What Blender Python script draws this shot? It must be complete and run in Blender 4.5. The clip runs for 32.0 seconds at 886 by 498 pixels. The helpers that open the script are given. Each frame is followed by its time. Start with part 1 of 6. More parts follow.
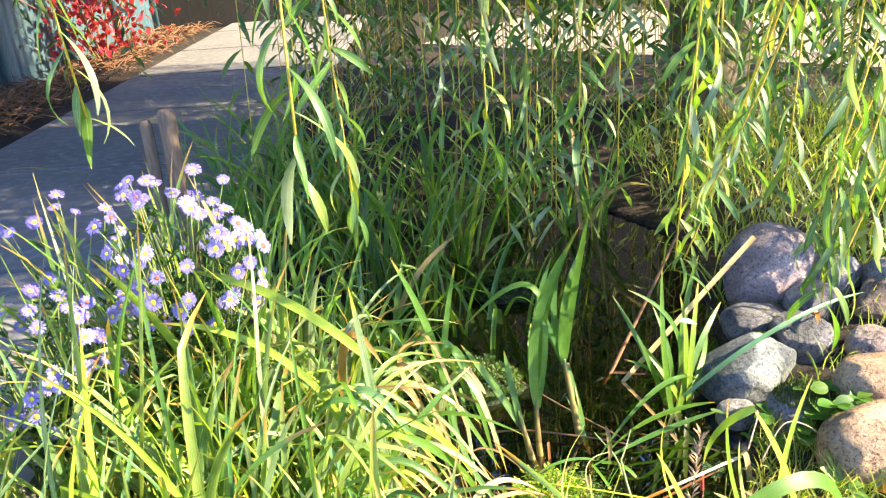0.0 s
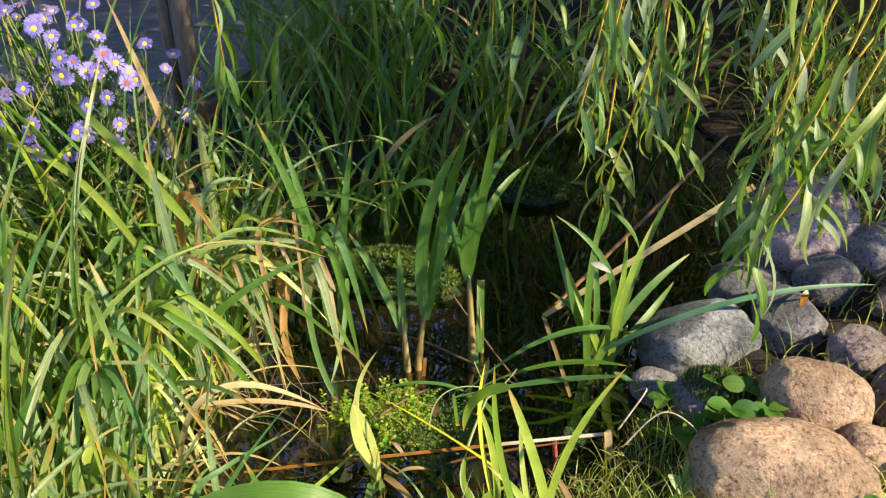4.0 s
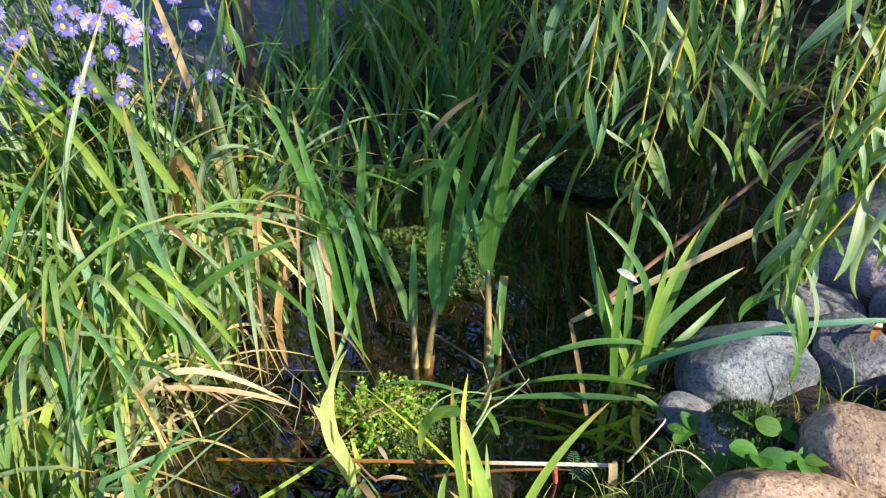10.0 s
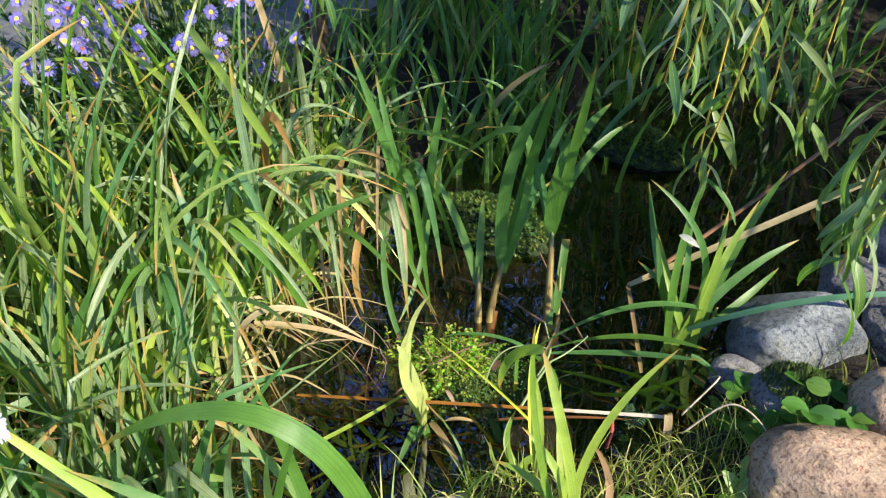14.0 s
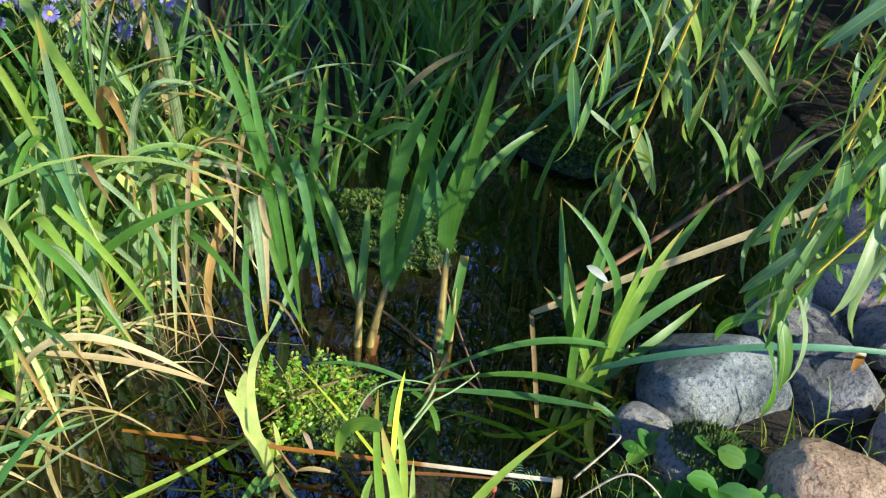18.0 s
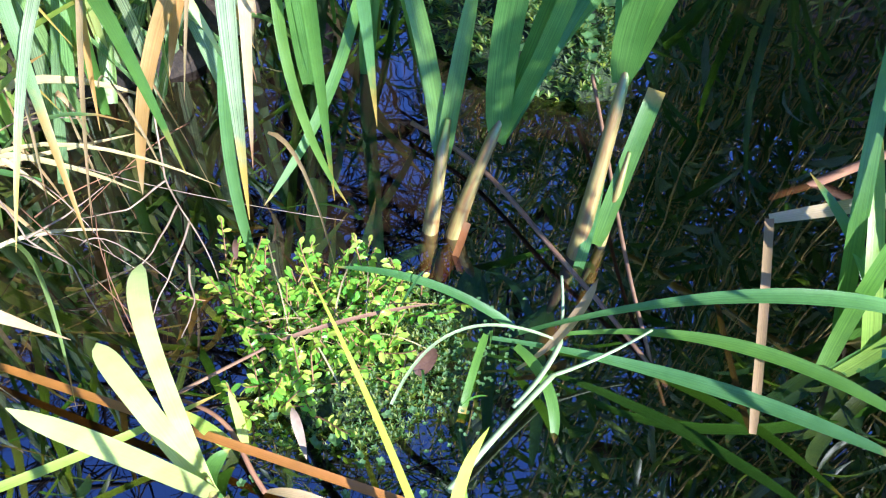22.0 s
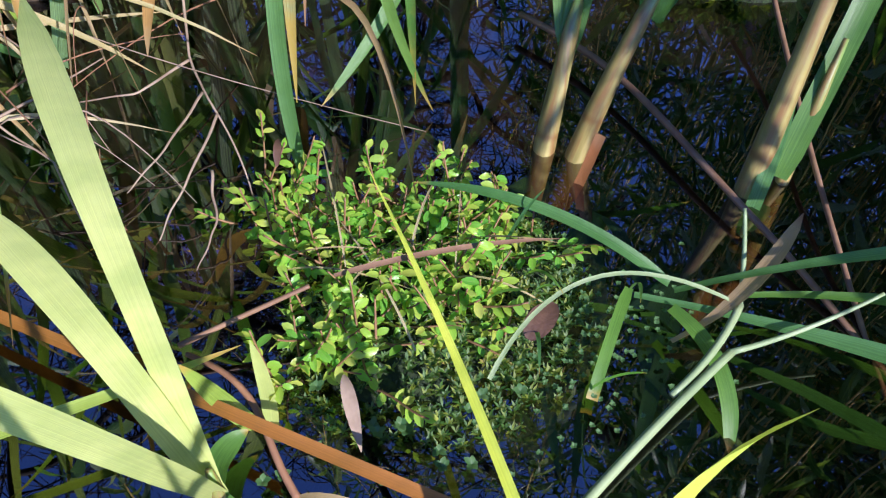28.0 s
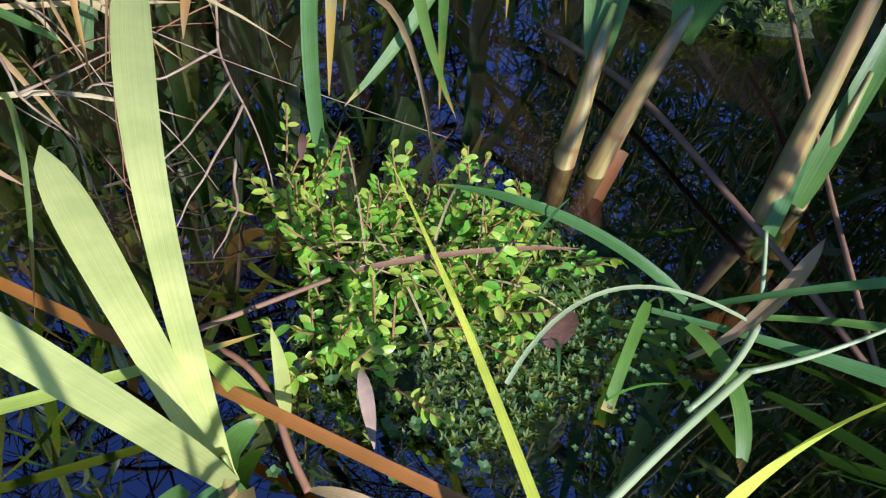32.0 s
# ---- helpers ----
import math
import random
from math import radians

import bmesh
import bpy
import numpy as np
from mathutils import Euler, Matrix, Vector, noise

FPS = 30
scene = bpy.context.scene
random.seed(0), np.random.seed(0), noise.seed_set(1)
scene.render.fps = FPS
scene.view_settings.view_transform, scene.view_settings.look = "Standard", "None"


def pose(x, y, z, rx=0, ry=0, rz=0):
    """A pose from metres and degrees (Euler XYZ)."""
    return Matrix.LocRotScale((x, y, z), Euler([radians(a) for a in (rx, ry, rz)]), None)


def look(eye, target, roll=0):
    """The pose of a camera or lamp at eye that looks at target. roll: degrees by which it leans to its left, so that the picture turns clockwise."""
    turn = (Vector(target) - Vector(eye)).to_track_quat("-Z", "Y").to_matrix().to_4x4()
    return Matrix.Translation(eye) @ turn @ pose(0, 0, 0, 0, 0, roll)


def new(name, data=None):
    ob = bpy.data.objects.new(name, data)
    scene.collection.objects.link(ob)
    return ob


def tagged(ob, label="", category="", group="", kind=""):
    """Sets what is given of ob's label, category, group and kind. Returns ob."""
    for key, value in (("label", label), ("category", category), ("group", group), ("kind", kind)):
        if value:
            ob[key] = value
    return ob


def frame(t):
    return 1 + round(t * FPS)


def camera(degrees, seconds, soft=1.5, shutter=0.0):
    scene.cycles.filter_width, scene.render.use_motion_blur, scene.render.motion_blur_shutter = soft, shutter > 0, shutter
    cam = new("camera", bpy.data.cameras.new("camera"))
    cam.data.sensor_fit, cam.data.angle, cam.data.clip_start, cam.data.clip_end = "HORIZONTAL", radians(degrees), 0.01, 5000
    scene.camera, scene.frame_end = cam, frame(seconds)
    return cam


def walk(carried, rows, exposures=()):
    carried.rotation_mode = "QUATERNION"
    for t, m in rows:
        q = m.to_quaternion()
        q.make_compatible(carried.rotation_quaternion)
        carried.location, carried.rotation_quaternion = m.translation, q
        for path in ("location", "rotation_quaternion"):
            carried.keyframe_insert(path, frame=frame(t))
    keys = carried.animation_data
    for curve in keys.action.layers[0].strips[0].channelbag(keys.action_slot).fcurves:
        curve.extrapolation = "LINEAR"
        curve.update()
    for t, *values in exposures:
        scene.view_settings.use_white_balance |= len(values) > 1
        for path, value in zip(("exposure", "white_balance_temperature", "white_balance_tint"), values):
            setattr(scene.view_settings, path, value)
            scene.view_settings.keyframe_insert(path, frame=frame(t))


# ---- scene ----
cam = camera(57.8, 32.0, soft=1.2)
METRES, EYE, TILT, LEAN, TURN = 2.6, 0.86, -23.0, 4.0, 0.0
ROWS = [
    (0.0, 0.0, 0.0, 0.0, 0.0, 0.0, 0.0),
    (0.5, 0.0297, -0.0071, -0.0052, -0.67, -1.53, 0.2),
    (1.0, 0.0784, 0.0008, -0.0062, 3.7, -2.8, -1.44),
    (1.5, 0.1386, 0.0272, -0.0099, 13.33, -6.49, -5.65),
    (2.0, 0.1615, 0.0349, -0.004, 15.43, -8.56, -6.34),
    (2.5, 0.1701, 0.0403, 0.0017, 12.27, -10.33, -7.76),
    (4.5, 0.1852, 0.1252, 0.0486, 22.38, -12.37, -14.83),
    (5.0, 0.2094, 0.172, 0.0579, 33.97, -18.2, -18.56),
    (5.5, 0.213, 0.1707, 0.0588, 40.3, -22.57, -19.91),
    (6.0, 0.2087, 0.1676, 0.0607, 44.06, -24.26, -21.62),
    (6.5, 0.2102, 0.1661, 0.0599, 43.41, -24.27, -20.68),
    (7.0, 0.2107, 0.1652, 0.0595, 41.8, -25.25, -18.42),
    (7.5, 0.2089, 0.1643, 0.0485, 40.96, -25.15, -14.76),
    (8.0, 0.2051, 0.1428, 0.031, 36.35, -22.38, -13.3),
    (8.5, 0.2091, 0.1154, 0.0276, 31.1, -19.15, -11.99),
    (9.0, 0.2257, 0.1, 0.0308, 21.3, -13.3, -8.65),
    (9.5, 0.2232, 0.1186, 0.0296, 20.97, -13.58, -8.71),
    (10.0, 0.2102, 0.1381, 0.0371, 25.43, -14.67, -13.61),
    (10.5, 0.2072, 0.1127, 0.0337, 25.94, -16.01, -12.92),
    (11.0, 0.2042, 0.105, 0.0308, 27.56, -16.93, -13.27),
    (11.5, 0.204, 0.1063, 0.03, 28.03, -17.2, -13.77),
    (12.0, 0.2053, 0.1056, 0.03, 28.3, -17.24, -13.96),
    (12.5, 0.2057, 0.1043, 0.0307, 28.42, -16.88, -14.48),
    (13.0, 0.205, 0.1053, 0.0307, 28.23, -16.75, -14.91),
    (13.5, 0.2041, 0.1051, 0.0308, 28.43, -16.84, -15.22),
    (14.0, 0.2037, 0.1054, 0.0298, 28.15, -17.09, -15.37),
    (14.5, 0.2027, 0.1077, 0.0291, 27.18, -18.13, -15.78),
    (16.5, 0.2055, 0.1102, 0.0263, 24.81, -19.68, -15.3),
    (17.0, 0.2055, 0.1098, 0.0253, 23.2, -19.67, -15.64),
    (17.5, 0.2024, 0.1037, 0.025, 21.37, -19.39, -16.09),
    (18.0, 0.2017, 0.1798, 0.0386, 25.58, -17.93, -19.69),
    (18.5, 0.2064, 0.2202, 0.0667, 30.48, -23.39, -20.38),
    (19.0, 0.205, 0.2171, 0.0776, 33.21, -27.62, -20.46),
    (19.5, 0.2074, 0.2062, 0.079, 33.69, -27.68, -21.93),
    (20.0, 0.2041, 0.2143, 0.0739, 32.42, -27.47, -21.86),
    (20.5, 0.1972, 0.222, 0.0728, 33.2, -29.46, -22.01),
    (21.0, 0.166, 0.2452, 0.0709, 34.76, -32.13, -23.06),
    (21.5, 0.1526, 0.2951, 0.0444, 37.03, -35.71, -23.7),
    (22.0, 0.1325, 0.3486, -0.0156, 37.69, -36.68, -22.19),
    (22.5, 0.1155, 0.3745, -0.0469, 37.88, -38.27, -21.78),
    (23.0, 0.1099, 0.3812, -0.0629, 39.34, -38.82, -22.58),
    (23.5, 0.1103, 0.3815, -0.0638, 40.72, -39.06, -22.69),
    (24.0, 0.1115, 0.3835, -0.0642, 40.94, -39.24, -22.35),
    (24.5, 0.1171, 0.3942, -0.0549, 38.27, -36.75, -19.85),
    (26.5, 0.118, 0.3895, -0.0566, 39.16, -36.81, -19.4),
    (27.0, 0.1164, 0.3881, -0.0604, 40.62, -38.04, -20.21),
    (27.5, 0.1153, 0.3855, -0.0634, 42.42, -38.84, -21.21),
    (28.0, 0.1156, 0.3839, -0.0633, 43.3, -38.94, -21.78),
    (28.5, 0.1143, 0.3823, -0.0649, 43.95, -38.89, -22.25),
    (29.0, 0.1141, 0.3829, -0.0652, 43.99, -38.96, -22.85),
    (29.5, 0.1141, 0.3814, -0.0672, 44.54, -39.29, -23.82),
    (30.0, 0.1142, 0.3815, -0.0685, 44.96, -39.57, -24.79),
    (30.5, 0.1143, 0.3805, -0.0685, 45.33, -39.37, -24.94),
    (31.0, 0.1148, 0.3808, -0.0678, 45.24, -39.03, -24.98),
    (31.5, 0.1146, 0.3799, -0.0685, 45.11, -38.57, -25.23),
    (32.0, 0.1136, 0.3793, -0.0688, 44.72, -37.76, -25.43),
]
walk(cam, [(t, pose(0, 0, EYE, TILT, LEAN, TURN) @ pose(METRES * x, METRES * y, METRES * z, 90 + pitch, roll, yaw)) for t, x, y, z, yaw, pitch, roll in ROWS],
     exposures=[(0.0, 2.85, 8300, 10), (0.7, 2.35, 8300, 10), (1.2, 1.5, 8600, 10), (1.7, 1.1, 8900, 10), (2.5, 1.1, 8800, 10), (5.0, 2.1, 7800, 14), (6.0, 2.2, 7000, 20), (7.0, 2.35, 6400, 24), (8.0, 2.15, 6000, 20), (9.0, 1.95, 6200, 12),
                (11.0, 1.85, 6800, 10), (13.0, 1.7, 6800, 10), (14.0, 1.7, 6800, 10), (17.0, 1.85, 6200, 4), (18.0, 1.75, 6400, 2), (19.0, 2.3, 5900, 10), (21.0, 2.3, 5700, 20), (22.0, 2.5, 5300, 20), (23.0, 1.95, 5300, 24), (24.0, 1.55, 5500, 28),
                (26.5, 2.1, 5300, 30), (27.0, 2.05, 5300, 26), (28.0, 1.6, 5500, 26), (32.0, 1.5, 5500, 26)])

# ---- light ----
SUN_WAY = Vector((0.85, -0.14, 0.62)).normalized()
world = bpy.data.worlds.new("sky")
scene.world = world
world.use_nodes = True
wn = world.node_tree.nodes
sky = wn.new("ShaderNodeTexSky")
sky.sky_type = "NISHITA"
sky.sun_disc = False
sky.altitude = 2500
sky.sun_elevation = math.asin(SUN_WAY.z)
sky.sun_rotation = math.atan2(SUN_WAY.x, SUN_WAY.y)
sky.air_density, sky.dust_density, sky.ozone_density = 1.0, 0.1, 5.0
wn["Background"].inputs["Strength"].default_value = 0.15
deep = wn.new("ShaderNodeHueSaturation")
deep.inputs["Saturation"].default_value = 1.1
deep.inputs["Hue"].default_value = 0.515
world.node_tree.links.new(sky.outputs["Color"], deep.inputs["Color"])
world.node_tree.links.new(deep.outputs["Color"], wn["Background"].inputs["Color"])
sun_data = bpy.data.lights.new("sun", "SUN")
sun_data.energy, sun_data.angle, sun_data.color = 3.2, radians(0.55), (1.0, 0.93, 0.80)
sun = new("sun", sun_data)
sun.matrix_world = look(SUN_WAY * 20, (0, 0, 0))


# ---- materials ----
def material(name):
    m = bpy.data.materials.new(name)
    m.use_nodes = True
    return m, m.node_tree.nodes, m.node_tree.links, m.node_tree.nodes["Principled BSDF"]


def ramp(nodes, stops):
    r = nodes.new("ShaderNodeValToRGB")
    e = r.color_ramp.elements
    while len(e) < len(stops):
        e.new(0.5)
    for el, (p, c) in zip(e, stops):
        el.position, el.color = p, (*c, 1)
    return r


def noise_tex(nodes, links, coord, scale, detail=4, rough=0.6):
    n = nodes.new("ShaderNodeTexNoise")
    n.inputs["Scale"].default_value, n.inputs["Detail"].default_value, n.inputs["Roughness"].default_value = scale, detail, rough
    links.new(coord, n.inputs["Vector"])
    return n


def mix(nodes, links, kind, fac, a, b):
    m = nodes.new("ShaderNodeMix")
    m.data_type, m.blend_type = "RGBA", kind
    for socket, value in ((m.inputs[0], fac), (m.inputs[6], a), (m.inputs[7], b)):
        if hasattr(value, "links"):
            links.new(value, socket)
        else:
            socket.default_value = value if isinstance(value, float) else (*value, 1)
    return m.outputs[2]


def leaf_mat(name, tones, tip=(0.42, 0.30, 0.06), tip_at=0.93, stripe=0.35, glow=0.4, rough=0.42, island=False, veins=34.0, midrib=0.0):
    """A leaf blade: a tone picked piece by piece, long veins, a drying tip, spots, and light that shines through."""
    m, n, l, p = material(name)
    tc = n.new("ShaderNodeTexCoord")
    if island:
        rnd = n.new("ShaderNodeNewGeometry").outputs["Random Per Island"]
    else:
        rnd = n.new("ShaderNodeObjectInfo").outputs["Random"]
    r = ramp(n, [(i / max(1, len(tones) - 1), c) for i, c in enumerate(tones)])
    l.new(rnd, r.inputs[0])
    mp = n.new("ShaderNodeMapping")
    mp.inputs["Scale"].default_value = (veins, 1.2, 1)
    l.new(tc.outputs["UV"], mp.inputs["Vector"])
    v = noise_tex(n, l, mp.outputs[0], 1.0, 2)
    vr = ramp(n, [(0.3, (1 - stripe,) * 3), (0.7, (1 + stripe * 0.8,) * 3)])
    l.new(v.outputs["Fac"], vr.inputs[0])
    col = mix(n, l, "MULTIPLY", 1.0, r.outputs[0], vr.outputs[0])
    sp = noise_tex(n, l, tc.outputs["Object"], 35.0, 4)
    sr = ramp(n, [(0.35, (0.72, 0.78, 0.62)), (0.62, (1.12, 1.08, 1.0))])
    l.new(sp.outputs["Fac"], sr.inputs[0])
    col = mix(n, l, "MULTIPLY", 0.8, col, sr.outputs[0])
    sep = n.new("ShaderNodeSeparateXYZ")
    l.new(tc.outputs["UV"], sep.inputs[0])
    if midrib:
        mr = ramp(n, [(0.0, (0, 0, 0)), (0.46, (0, 0, 0)), (0.5, (1, 1, 1)), (0.54, (0, 0, 0))])
        l.new(sep.outputs["X"], mr.inputs[0])
        mf = n.new("ShaderNodeMath")
        mf.operation = "MULTIPLY"
        l.new(mr.outputs[0], mf.inputs[0])
        mf.inputs[1].default_value = midrib
        col = mix(n, l, "MIX", mf.outputs[0], col, (0.42, 0.46, 0.18))
    ad = n.new("ShaderNodeMath")
    ad.operation = "MULTIPLY_ADD"
    l.new(sp.outputs["Fac"], ad.inputs[0])
    ad.inputs[1].default_value = 0.25
    l.new(sep.outputs["Y"], ad.inputs[2])
    tr = ramp(n, [(tip_at, (0, 0, 0)), (min(1.0, tip_at + 0.07), (1, 1, 1))])
    ad2 = n.new("ShaderNodeMath")
    ad2.operation = "SUBTRACT"
    l.new(ad.outputs[0], ad2.inputs[0])
    ad2.inputs[1].default_value = 0.11
    l.new(ad2.outputs[0], tr.inputs[0])
    col = mix(n, l, "MIX", tr.outputs[0], col, tip)
    l.new(col, p.inputs["Base Color"])
    p.inputs["Roughness"].default_value = rough
    p.inputs["Specular IOR Level"].default_value = 0.45
    bp = n.new("ShaderNodeBump")
    bp.inputs["Strength"].default_value, bp.inputs["Distance"].default_value = 0.25, 0.0008
    l.new(v.outputs["Fac"], bp.inputs["Height"])
    l.new(bp.outputs[0], p.inputs["Normal"])
    tl = n.new("ShaderNodeBsdfTranslucent")
    tcol = mix(n, l, "MULTIPLY", 1.0, col, (1.45, 1.5, 0.55))
    l.new(tcol, tl.inputs["Color"])
    ms = n.new("ShaderNodeMixShader")
    ms.inputs[0].default_value = glow
    l.new(p.outputs[0], ms.inputs[1])
    l.new(tl.outputs[0], ms.inputs[2])
    l.new(ms.outputs[0], n["Material Output"].inputs["Surface"])
    return m


def ground_mat(name, a, b, c, scale=6.0, bump=0.6, rough=0.9, dist=0.01):
    """Earthy or stony surface: large patches of a and b, fine specks of c."""
    m, n, l, p = material(name)
    tc = n.new("ShaderNodeTexCoord")
    big = noise_tex(n, l, tc.outputs["Object"], scale, 5)
    fine = noise_tex(n, l, tc.outputs["Object"], scale * 14, 6, 0.7)
    r = ramp(n, [(0.36, a), (0.64, b)])
    l.new(big.outputs["Fac"], r.inputs[0])
    r2 = ramp(n, [(0.48, (0, 0, 0)), (0.66, (1, 1, 1))])
    l.new(fine.outputs["Fac"], r2.inputs[0])
    col = mix(n, l, "MIX", r2.outputs[0], r.outputs[0], c)
    l.new(col, p.inputs["Base Color"])
    p.inputs["Roughness"].default_value = rough
    bp = n.new("ShaderNodeBump")
    bp.inputs["Strength"].default_value, bp.inputs["Distance"].default_value = bump, dist
    l.new(fine.outputs["Fac"], bp.inputs["Height"])
    l.new(bp.outputs[0], p.inputs["Normal"])
    return m


def stone_mat(name, a, b, speck, dark, lichen=(0.30, 0.31, 0.22)):
    """Field stone: mottled body, crystal specks, dark pits and a few lichen patches, with relief."""
    m, n, l, p = material(name)
    tc, ob = n.new("ShaderNodeTexCoord"), n.new("ShaderNodeObjectInfo")
    off = n.new("ShaderNodeVectorMath")
    off.operation = "ADD"
    l.new(tc.outputs["Object"], off.inputs[0])
    l.new(ob.outputs["Location"], off.inputs[1])
    co = off.outputs[0]
    big = noise_tex(n, l, co, 9.0, 6)
    r = ramp(n, [(0.40, tuple(0.75 * q for q in a)), (0.60, tuple(1.15 * q for q in b))])
    l.new(big.outputs["Fac"], r.inputs[0])
    fine = noise_tex(n, l, co, 170.0, 5, 0.75)
    fr = ramp(n, [(0.40, dark), (0.47, (0.5, 0.5, 0.5)), (0.56, (0.5, 0.5, 0.5)), (0.66, speck)])
    l.new(fine.outputs["Fac"], fr.inputs[0])
    col = mix(n, l, "OVERLAY", 0.95, r.outputs[0], fr.outputs[0])
    li = noise_tex(n, l, co, 22.0, 7, 0.7)
    lr = ramp(n, [(0.60, (0, 0, 0)), (0.68, (0.6, 0.6, 0.6))])
    l.new(li.outputs["Fac"], lr.inputs[0])
    col = mix(n, l, "MIX", lr.outputs[0], col, lichen)
    l.new(col, p.inputs["Base Color"])
    p.inputs["Roughness"].default_value = 0.82
    pit = noise_tex(n, l, co, 75.0, 6, 0.7)
    bp = n.new("ShaderNodeBump")
    bp.inputs["Strength"].default_value, bp.inputs["Distance"].default_value = 1.0, 0.012
    l.new(pit.outputs["Fac"], bp.inputs["Height"])
    l.new(bp.outputs[0], p.inputs["Normal"])
    return m


def plain_mat(name, a, b, scale=30.0, rough=0.7, bump=0.3, stretch=(1, 1, 1)):
    m, n, l, p = material(name)
    tc, mp = n.new("ShaderNodeTexCoord"), n.new("ShaderNodeMapping")
    mp.inputs["Scale"].default_value = stretch
    l.new(tc.outputs["Object"], mp.inputs[0])
    t = noise_tex(n, l, mp.outputs[0], scale, 5)
    r = ramp(n, [(0.3, a), (0.7, b)])
    l.new(t.outputs["Fac"], r.inputs[0])
    l.new(r.outputs[0], p.inputs["Base Color"])
    p.inputs["Roughness"].default_value = rough
    bp = n.new("ShaderNodeBump")
    bp.inputs["Strength"].default_value, bp.inputs["Distance"].default_value = bump, 0.003
    l.new(t.outputs["Fac"], bp.inputs["Height"])
    l.new(bp.outputs[0], p.inputs["Normal"])
    return m


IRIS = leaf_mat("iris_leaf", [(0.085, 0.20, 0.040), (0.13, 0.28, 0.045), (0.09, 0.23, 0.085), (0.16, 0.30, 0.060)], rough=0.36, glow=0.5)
# Iris leaf again, its tones lightened to stand for sunlight on the blades.
IRIS_LIT = leaf_mat("iris_leaf_lit", [(0.26, 0.39, 0.06), (0.34, 0.45, 0.075), (0.21, 0.35, 0.055)], tip_at=0.9, rough=0.36)
SEDGE = leaf_mat("sedge_leaf", [(0.11, 0.23, 0.07), (0.26, 0.36, 0.09), (0.09, 0.24, 0.11), (0.31, 0.38, 0.12), (0.13, 0.27, 0.09), (0.22, 0.33, 0.17)], tip=(0.40, 0.24, 0.07), tip_at=0.86, stripe=0.6, rough=0.36)
# Iris leaf paled towards white: sun glare put into the leaf colour.
IRIS_SUN_PALE = leaf_mat("iris_leaf_sun_pale", [(0.42, 0.48, 0.16), (0.50, 0.55, 0.21), (0.38, 0.45, 0.13)], tip_at=1.3, rough=0.34, glow=0.34, stripe=0.13)
# Blade yellowed and brightened beyond its own green so that it looks sunlit.
IRIS_SUN = leaf_mat("iris_leaf_sun_yellow", [(0.56, 0.63, 0.08), (0.52, 0.60, 0.07)], tip_at=1.3, rough=0.3, glow=0.12, stripe=0.2)
RUST_DARK = leaf_mat("rust_leaf_dark", [(0.17, 0.065, 0.018), (0.24, 0.10, 0.03)], tip=(0.2, 0.1, 0.04), glow=0.12, rough=0.55, stripe=0.3)
PALE_STALK = leaf_mat("pale_stalk", [(0.24, 0.32, 0.16), (0.30, 0.38, 0.20)], tip_at=1.3, stripe=0.2, glow=0.1)
STRIPED = leaf_mat("striped_grass_leaf", [(0.20, 0.29, 0.15), (0.30, 0.38, 0.21), (0.17, 0.27, 0.14)], stripe=0.85, veins=14.0, tip_at=0.9)
TEAL_BLADE = leaf_mat("blue_green_blade", [(0.07, 0.20, 0.11), (0.09, 0.23, 0.13)], tip_at=1.2, stripe=0.3, glow=0.25)
DRY = leaf_mat("dry_leaf", [(0.30, 0.20, 0.09), (0.40, 0.30, 0.16), (0.27, 0.15, 0.06), (0.46, 0.38, 0.24)], tip=(0.25, 0.14, 0.06), glow=0.25, rough=0.6)
RUST = leaf_mat("rust_leaf", [(0.28, 0.115, 0.018), (0.35, 0.155, 0.026)], tip=(0.6, 0.52, 0.4), tip_at=0.70, glow=0.15, rough=0.5, stripe=0.3)
ORANGE = leaf_mat("orange_withered_leaf", [(0.40, 0.21, 0.06), (0.50, 0.30, 0.11), (0.34, 0.17, 0.045)], tip=(0.42, 0.28, 0.12), glow=0.35, rough=0.55, stripe=0.3)
SHEATH = leaf_mat("iris_sheath", [(0.30, 0.26, 0.09), (0.23, 0.19, 0.06), (0.27, 0.27, 0.09)], tip=(0.16, 0.26, 0.05), tip_at=0.90, glow=0.08, stripe=0.22, veins=10.0)
_n, _l, _p = SHEATH.node_tree.nodes, SHEATH.node_tree.links, SHEATH.node_tree.nodes["Principled BSDF"]
_was = _p.inputs["Base Color"].links[0].from_socket
_tc, _mp = _n.new("ShaderNodeTexCoord"), _n.new("ShaderNodeMapping")
_mp.inputs["Scale"].default_value = (4.0, 3.0, 1.0)
_l.new(_tc.outputs["UV"], _mp.inputs[0])
_bl = ramp(_n, [(0.44, (0, 0, 0)), (0.62, (0.85, 0.85, 0.85))])
_l.new(noise_tex(_n, _l, _mp.outputs[0], 1.6, 5, 0.65).outputs["Fac"], _bl.inputs[0])
_ring = ramp(_n, [(0.30, (1, 1, 1)), (0.50, (0, 0, 0)), (0.60, (0, 0, 0)), (0.615, (0.9, 0.9, 0.9)), (0.63, (0, 0, 0))])
_sp = _n.new("ShaderNodeSeparateXYZ")
_l.new(_tc.outputs["UV"], _sp.inputs[0])
_l.new(_sp.outputs["Y"], _ring.inputs[0])
_worn = mix(_n, _l, "MIX", _bl.outputs[0], _was, (0.20, 0.10, 0.035))
_l.new(mix(_n, _l, "MIX", _ring.outputs[0], _worn, (0.17, 0.085, 0.025)), _p.inputs["Base Color"])
